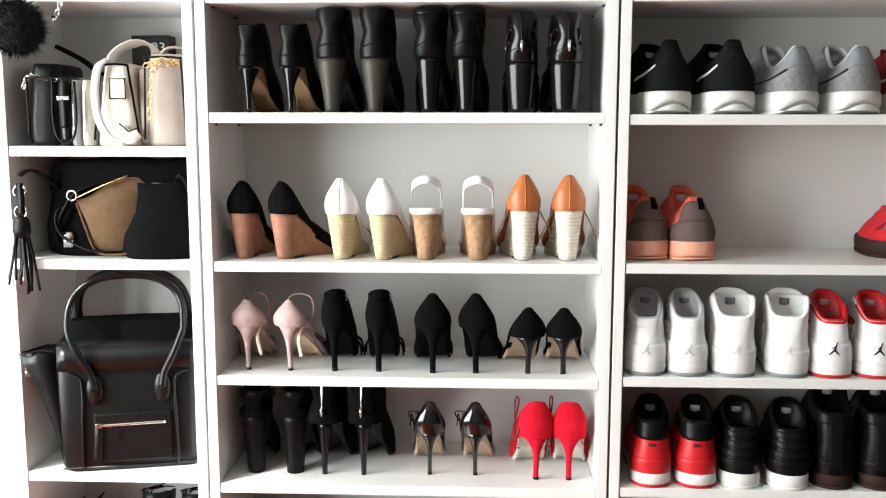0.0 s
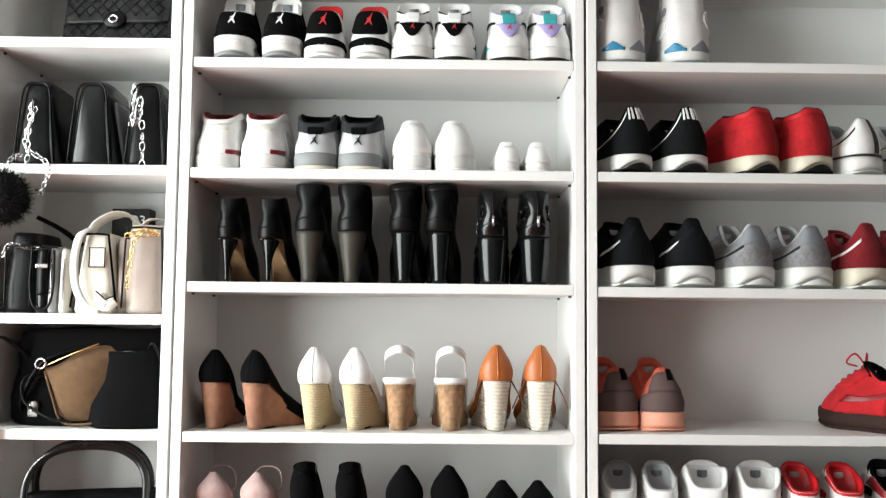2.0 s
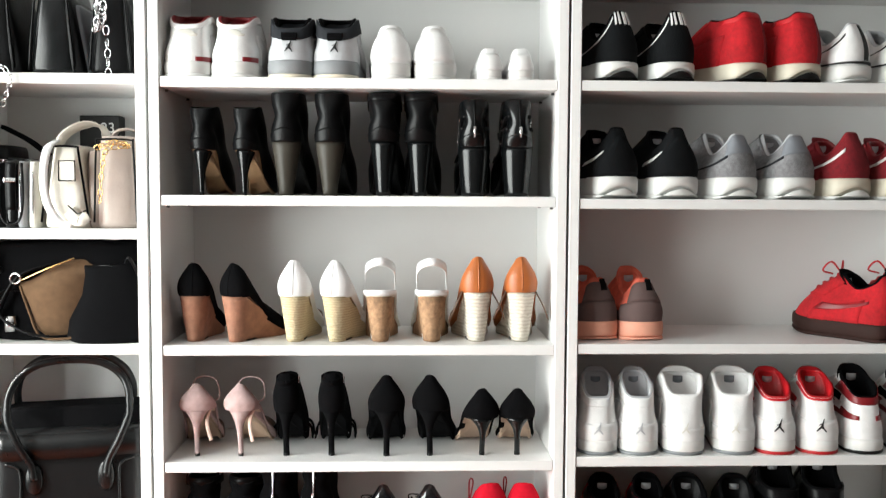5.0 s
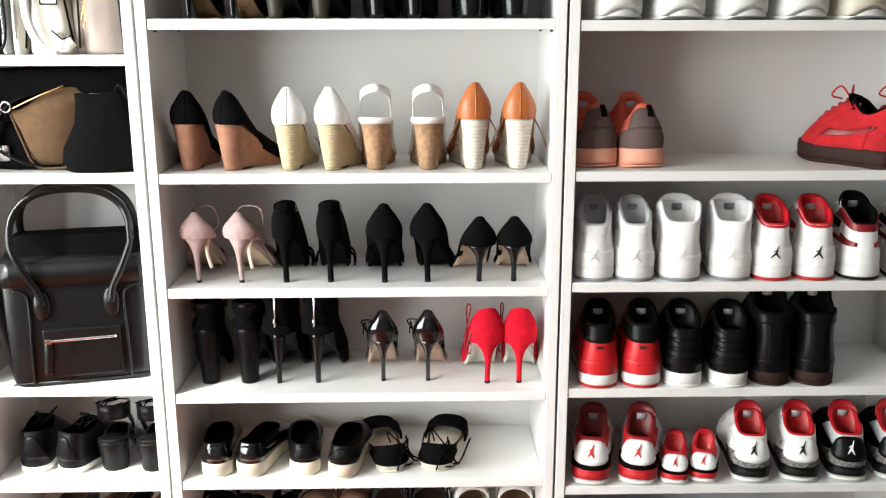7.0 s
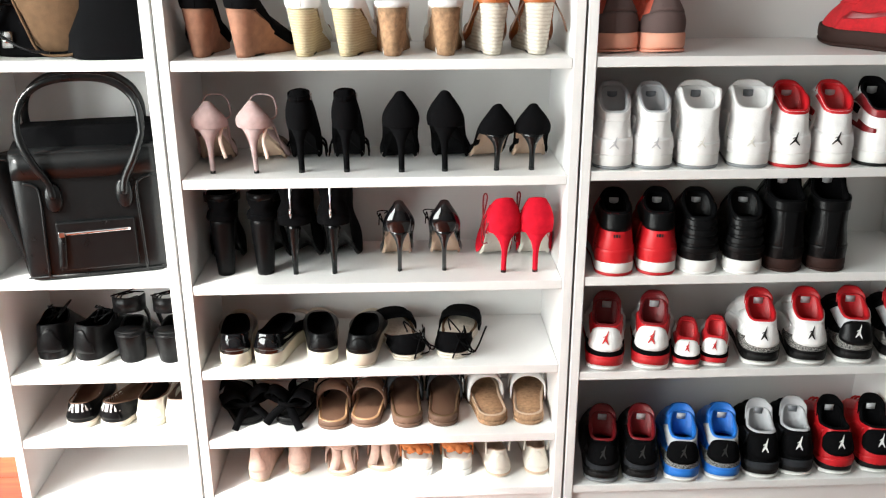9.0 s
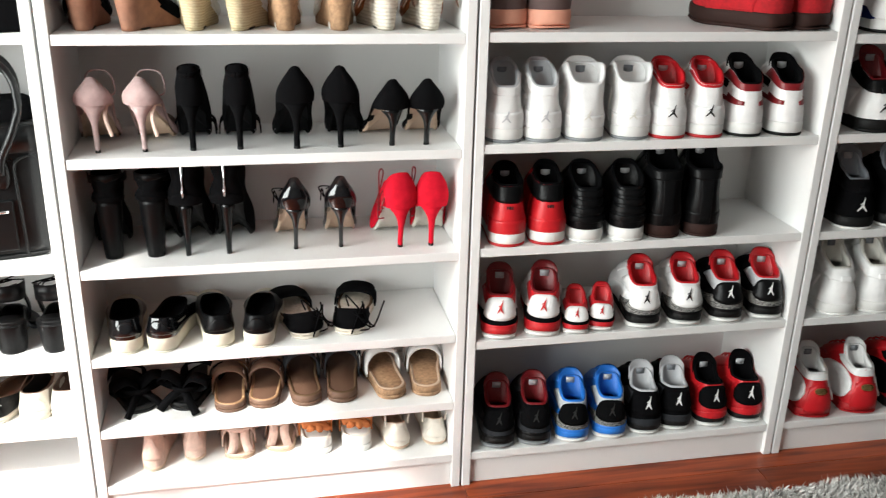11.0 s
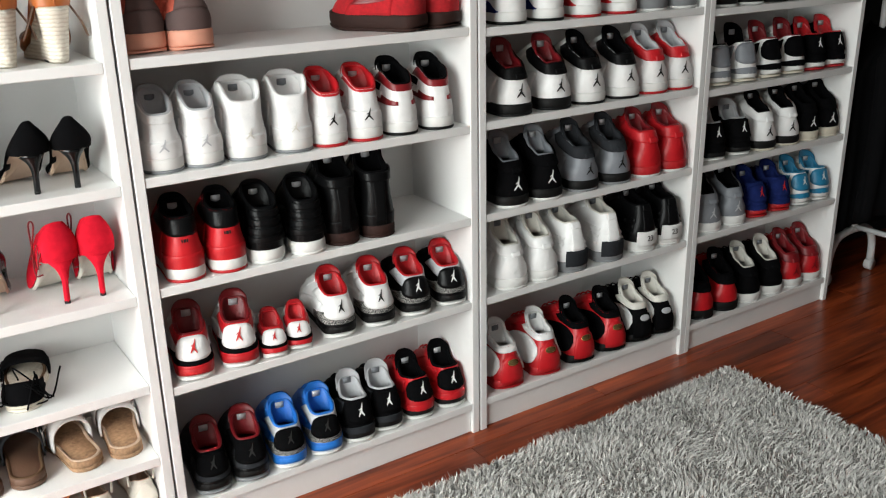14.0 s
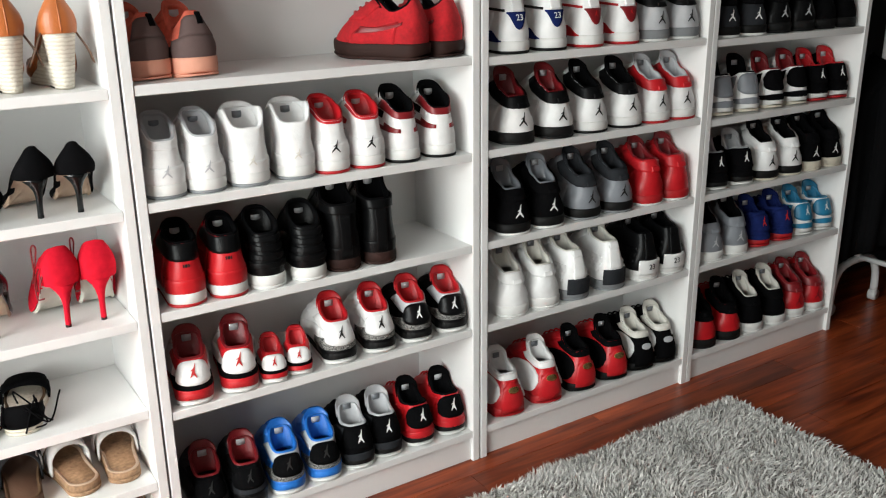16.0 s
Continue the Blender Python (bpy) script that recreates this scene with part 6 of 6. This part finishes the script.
# ---- boxes on top ----
def shoe_box(x0, x1, h, mt_, lid_m, label):
    t = thing("shoe_box", pose((x0 + x1) / 2, 0.15, 2.012), label, "shoe box", "boxes on top of the bookcases")
    w = (x1 - x0) / 2
    part("tray", box(-w + 0.003, w - 0.003, -0.122, 0.118, 0, h, 0.002), mt_, t)
    part("lid", box(-w, w, -0.125, 0.121, h - 0.035, h + 0.003, 0.003), lid_m, t)


CARD_R = mat("red_cardboard", (0.33, 0.012, 0.02), 0.6, var=0.06, bump=0.1)
CARD_K = mat("black_cardboard", (0.02, 0.02, 0.022), 0.6, var=0.06, bump=0.1)
CARD_W = mat("white_cardboard", (0.72, 0.72, 0.72), 0.6, var=0.04, bump=0.1)
CARD_G = mat("speckled_grey_cardboard", (0.40, 0.40, 0.395), 0.7, var=0.42, scale=130, bump=0.1)
shoe_box(0.40, 0.49, 0.10, CARD_W, CARD_W, "small white cardboard box on the bookcase")
shoe_box(0.50, 0.765, 0.11, CARD_K, CARD_K, "black cardboard shoe box on the bookcase")
shoe_box(0.815, 0.925, 0.11, CARD_R, CARD_R, "narrow dark red shoe box on the bookcase")
shoe_box(0.932, 1.200, 0.11, CARD_R, CARD_K, "dark red shoe box with a black lid")
shoe_box(1.210, 1.50, 0.11, CARD_G, CARD_G, "speckled grey cardboard box on the bookcase")

# ---- window ----
WINF = mat("white_window_frame", (0.78, 0.78, 0.77), 0.4, var=0.02, bump=0.03)
GLASS = bpy.data.materials.new("clear_glass")
GLASS.use_nodes = True
gb = GLASS.node_tree.nodes["Principled BSDF"]
gb.inputs["Transmission Weight"].default_value, gb.inputs["Roughness"].default_value, gb.inputs["IOR"].default_value = 1.0, 0.0, 1.45
w1 = thing("window_1", pose(X0 - 0.06, 0, 0), "wide white-framed window with clear panes", "window", kind="structure")
for y0, y1, z0, z1 in ((WY0, WY0 + 0.06, WZ0, WZ1), (WY1 - 0.06, WY1, WZ0, WZ1), (WY0 + 0.06, WY1 - 0.06, WZ0, WZ0 + 0.06), (WY0 + 0.06, WY1 - 0.06, WZ1 - 0.06, WZ1), (-1.29, -1.23, WZ0 + 0.06, WZ1 - 0.06)):
    part("window_frame", box(-0.03, 0.03, y0, y1, z0, z1, 0.004), WINF, w1)
part("window_sill", box(0.03, 0.18, WY0 - 0.05, WY1 + 0.05, WZ0 - 0.03, WZ0 - 0.002, 0.006), WINF, w1)
for y0, y1 in ((WY0 + 0.06, -1.29), (-1.23, WY1 - 0.06)):
    part("pane", box(-0.004, 0.004, y0, y1, WZ0 + 0.06, WZ1 - 0.06, 0), GLASS, w1).visible_shadow = False
structure("ground", box(-60, 60, -60, 60, -3.2, -3.0, 0), mat("garden_grass", (0.06, 0.10, 0.03), 0.9, var=0.3, scale=2), "green garden ground far below the window", "ground")

# ---- clothes rack at the far end ----
RACKW = mat("white_enamelled_tube", (0.74, 0.74, 0.74), 0.3, var=0.03, bump=0.0)
t = thing("clothes_rack", pose(3.33, 0.10, 0, 0, 0, -90), "white tubular clothes rack on curved feet and castors", "clothes rack")
for x in (0.02, 0.80):
    part("foot", tube(curve_pts([(x, -0.135, 0.045), (x, -0.128, 0.12), (x, -0.09, 0.175), (x, 0.0, 0.19), (x, 0.09, 0.175), (x, 0.128, 0.12), (x, 0.135, 0.045)], 30), 0.014, 10), RACKW, t)
    for y in (-0.135, 0.135):
        part("castor", loft([[Vector((x + dx, y + p.x, 0.024 + p.y)) for p in rounded_ring(0.022, 0.022, 0, 0, 0, 2, 18)] for dx in (-0.012, -0.008, 0.008, 0.012)]), RACKW, t)
    part("upright", tube([(x, 0, 0.185), (x, 0, 0.6), (x, 0, 1.32)], 0.012, 10), RACKW, t)
part("rail", tube([(-0.06, 0, 1.33), (0.4, 0, 1.33), (0.88, 0, 1.33)], 0.013, 10), RACKW, t)
part("lower_rail", tube([(0.02, 0, 0.20), (0.4, 0, 0.20), (0.80, 0, 0.20)], 0.010, 10), RACKW, t)
CLB = suede("black_wool", (0.004, 0.004, 0.0045))
CLT = suede("pale_teal_cotton", (0.17, 0.36, 0.38))
CLG = suede("dark_grey_wool", (0.03, 0.03, 0.034))


def garment(x, y, w, d, z0, z1, mt_, label, kind, seed):
    """A hanging garment with soft folds, on a wire hanger."""
    t = thing("hanging_" + kind, pose(x, y, 0), label, kind, "clothes on the rack")
    rings = []
    for i in range(13):
        f = i / 12
        z = z1 + (z0 - z1) * f
        wx = w / 2 * (0.22 + 0.78 * smooth01(f / 0.16))
        ring = []
        for k_ in range(48):
            q = 2 * math.pi * k_ / 48
            fold = 1 + 0.22 * f * math.sin(7 * q + seed) + 0.08 * math.sin(13 * q + seed * 2)
            ring.append(Vector((wx * (0.9 + 0.1 * fold) * math.copysign(abs(math.cos(q)) ** 0.7, math.cos(q)), d / 2 * fold * math.sin(q) + 0.006 * math.sin(5 * f + seed), z - 0.05 * abs(math.cos(q)) * (1 - f) + 0.012 * math.sin(3 * q + seed) * f)))
        rings.append(ring)
    part("cloth", loft(rings), mt_, t)
    part("hanger", tube(curve_pts([(0, 0, z1 - 0.01), (0, 0, z1 + 0.05), (0, 0.012, 1.335), (0, 0.0, 1.352), (0, -0.014, 1.335)], 20), 0.002, 6), CHR, t)


garment(3.325, 0.06, 0.40, 0.12, 0.24, 0.93, CLB, "long black wool coat hanging on the rack", "coat", 1)
garment(3.33, -0.06, 0.42, 0.10, 0.30, 0.98, CLB, "black jacket hanging on the rack", "jacket", 2)
garment(3.40, -0.17, 0.36, 0.08, 0.44, 0.82, CLT, "pale teal cotton shirt hanging on the rack", "shirt", 3)
garment(3.33, -0.30, 0.42, 0.10, 0.30, 1.00, CLG, "dark grey jacket hanging on the rack", "jacket", 4)
garment(3.33, -0.44, 0.42, 0.10, 0.25, 1.02, CLB, "black dress hanging on the rack", "dress", 5)
garment(3.33, -0.58, 0.42, 0.10, 0.25, 1.02, CLB, "black dress hanging on the rack", "dress", 6)

# ---- rug ----
RX0, RX1, RY0, RY1 = 0.95, 2.372, -1.95, -0.165
RUGM = bpy.data.materials.new("grey_shag_pile")
RUGM.use_nodes = True
rb, RN, RK = RUGM.node_tree.nodes["Principled BSDF"], RUGM.node_tree.nodes, RUGM.node_tree.links
gi = RN.new("ShaderNodeNewGeometry")
rmp = RN.new("ShaderNodeValToRGB")
rmp.color_ramp.elements[0].color, rmp.color_ramp.elements[1].color = (0.46, 0.45, 0.43, 1), (0.80, 0.78, 0.75, 1)
RK.new(gi.outputs["Random Per Island"], rmp.inputs[0])
RK.new(rmp.outputs[0], rb.inputs["Base Color"])
rb.inputs["Roughness"].default_value = 0.9
RBASE = suede("grey_rug_backing", (0.42, 0.41, 0.39))
rug = tagged(part("shag_rug", box(RX0 + 0.01, RX1 - 0.01, RY0 + 0.01, RY1 - 0.01, 0.0, 0.014, 0.004), RBASE, None), "thick grey shaggy rug on the wooden floor", "rug")
rs = np.random.RandomState(4)
NB = 84000
bx, by = rs.uniform(RX0, RX1, NB), RY1 - (RY1 - RY0) * rs.uniform(0, 1, NB) ** 1.35
ang = rs.uniform(0, 2 * math.pi, NB)
lean_ = rs.uniform(0.2, 1.0, NB) * 0.024
clump = np.array([noise.noise(Vector((x * 9, y * 9, 0))) for x, y in zip(bx, by)])
sway = np.array([noise.noise(Vector((x * 9, y * 9, 7))) for x, y in zip(bx, by)])
dirx, diry = np.cos(ang) * lean_ * 0.7 + clump * 0.022, np.sin(ang) * lean_ * 0.7 + sway * 0.022
hgt = rs.uniform(0.022, 0.034, NB)
wd = rs.uniform(0.0012, 0.0027, NB)
px_, py_ = -np.sin(ang + 0.7) * wd, np.cos(ang + 0.7) * wd
V = np.empty((NB, 5, 3))
z0_ = np.full(NB, 0.010)
V[:, 0] = np.stack([bx - px_, by - py_, z0_], 1)
V[:, 1] = np.stack([bx + px_, by + py_, z0_], 1)
mxh, myh = bx + dirx * 0.35, by + diry * 0.35
V[:, 2] = np.stack([mxh + px_, myh + py_, hgt * 0.75], 1)
V[:, 3] = np.stack([mxh - px_, myh - py_, hgt * 0.75], 1)
V[:, 4] = np.stack([bx + dirx, by + diry, hgt], 1)
idx = np.arange(NB) * 5
me = bpy.data.meshes.new("pile")
me.from_pydata(V.reshape(-1, 3).tolist(), [], [f for i in idx.tolist() for f in ((i, i + 1, i + 2, i + 3), (i + 3, i + 2, i + 4))])
me.materials.append(RUGM)
pile = part("shag", me, None, rug, "long grey shag pile")
pile["kind"] = "stuff"

# ---- floor planks ----
WOOD = bpy.data.materials.new("red_brown_laminate")
WOOD.use_nodes = True
wnt, WK = WOOD.node_tree.nodes, WOOD.node_tree.links
wb = wnt["Principled BSDF"]
wc = wnt.new("ShaderNodeTexCoord")
wm = wnt.new("ShaderNodeMapping")
wm.inputs["Scale"].default_value = (2.2, 26, 26)
WK.new(wc.outputs["Object"], wm.inputs["Vector"])
oi = wnt.new("ShaderNodeObjectInfo")
va = wnt.new("ShaderNodeVectorMath")
va.operation = "ADD"
sc = wnt.new("ShaderNodeMath")
sc.operation = "MULTIPLY"
sc.inputs[1].default_value = 40
WK.new(oi.outputs["Random"], sc.inputs[0])
WK.new(wm.outputs[0], va.inputs[0])
WK.new(sc.outputs[0], va.inputs[1])
wno = wnt.new("ShaderNodeTexNoise")
wno.inputs["Scale"].default_value, wno.inputs["Detail"].default_value, wno.inputs["Distortion"].default_value = 1.6, 6, 0.6
WK.new(va.outputs[0], wno.inputs["Vector"])
wr_ = wnt.new("ShaderNodeValToRGB")
wr_.color_ramp.elements[0].color, wr_.color_ramp.elements[1].color = (0.120, 0.017, 0.005, 1), (0.40, 0.076, 0.020, 1)
wr_.color_ramp.elements[0].position, wr_.color_ramp.elements[1].position = 0.32, 0.70
WK.new(wno.outputs["Fac"], wr_.inputs[0])
hs_ = wnt.new("ShaderNodeHueSaturation")
mr_ = wnt.new("ShaderNodeMapRange")
mr_.inputs["To Min"].default_value, mr_.inputs["To Max"].default_value = 0.75, 1.25
WK.new(oi.outputs["Random"], mr_.inputs["Value"])
WK.new(mr_.outputs[0], hs_.inputs["Value"])
WK.new(wr_.outputs[0], hs_.inputs["Color"])
WK.new(hs_.outputs[0], wb.inputs["Base Color"])
wb.inputs["Roughness"].default_value = 0.30
wb.inputs["Specular IOR Level"].default_value = 0.38
wbp = wnt.new("ShaderNodeBump")
wbp.inputs["Strength"].default_value, wbp.inputs["Distance"].default_value = 0.08, 0.001
WK.new(wno.outputs["Fac"], wbp.inputs["Height"])
WK.new(wbp.outputs[0], wb.inputs["Normal"])
floor = thing("floor", pose(0, 0, 0), "glossy red-brown laminate plank floor", "floor", kind="structure")
PW, PL = 0.093, 1.20
plank = bpy.data.meshes.new("plank")
bm = box(0.0006, PL - 0.0006, 0.0005, PW - 0.0005, -0.012, 0, 0.0012)
bm.to_mesh(plank)
bm.free()
plank.materials.append(WOOD)
rows_ = int((Y1 - Y0) / PW)
for j in range(rows_):
    off = (j * 0.47) % PL
    x = X0 - min(off, PL - 0.03)
    while x < X1 - 0.01:
        ob = new("plank", plank)
        ob.parent = floor
        xa, xb = max(x, X0), min(x + PL, X1)
        ob.location = (xa, Y1 - (j + 1) * PW, 0)
        ob.scale.x = (xb - xa) / PL
        x += PL
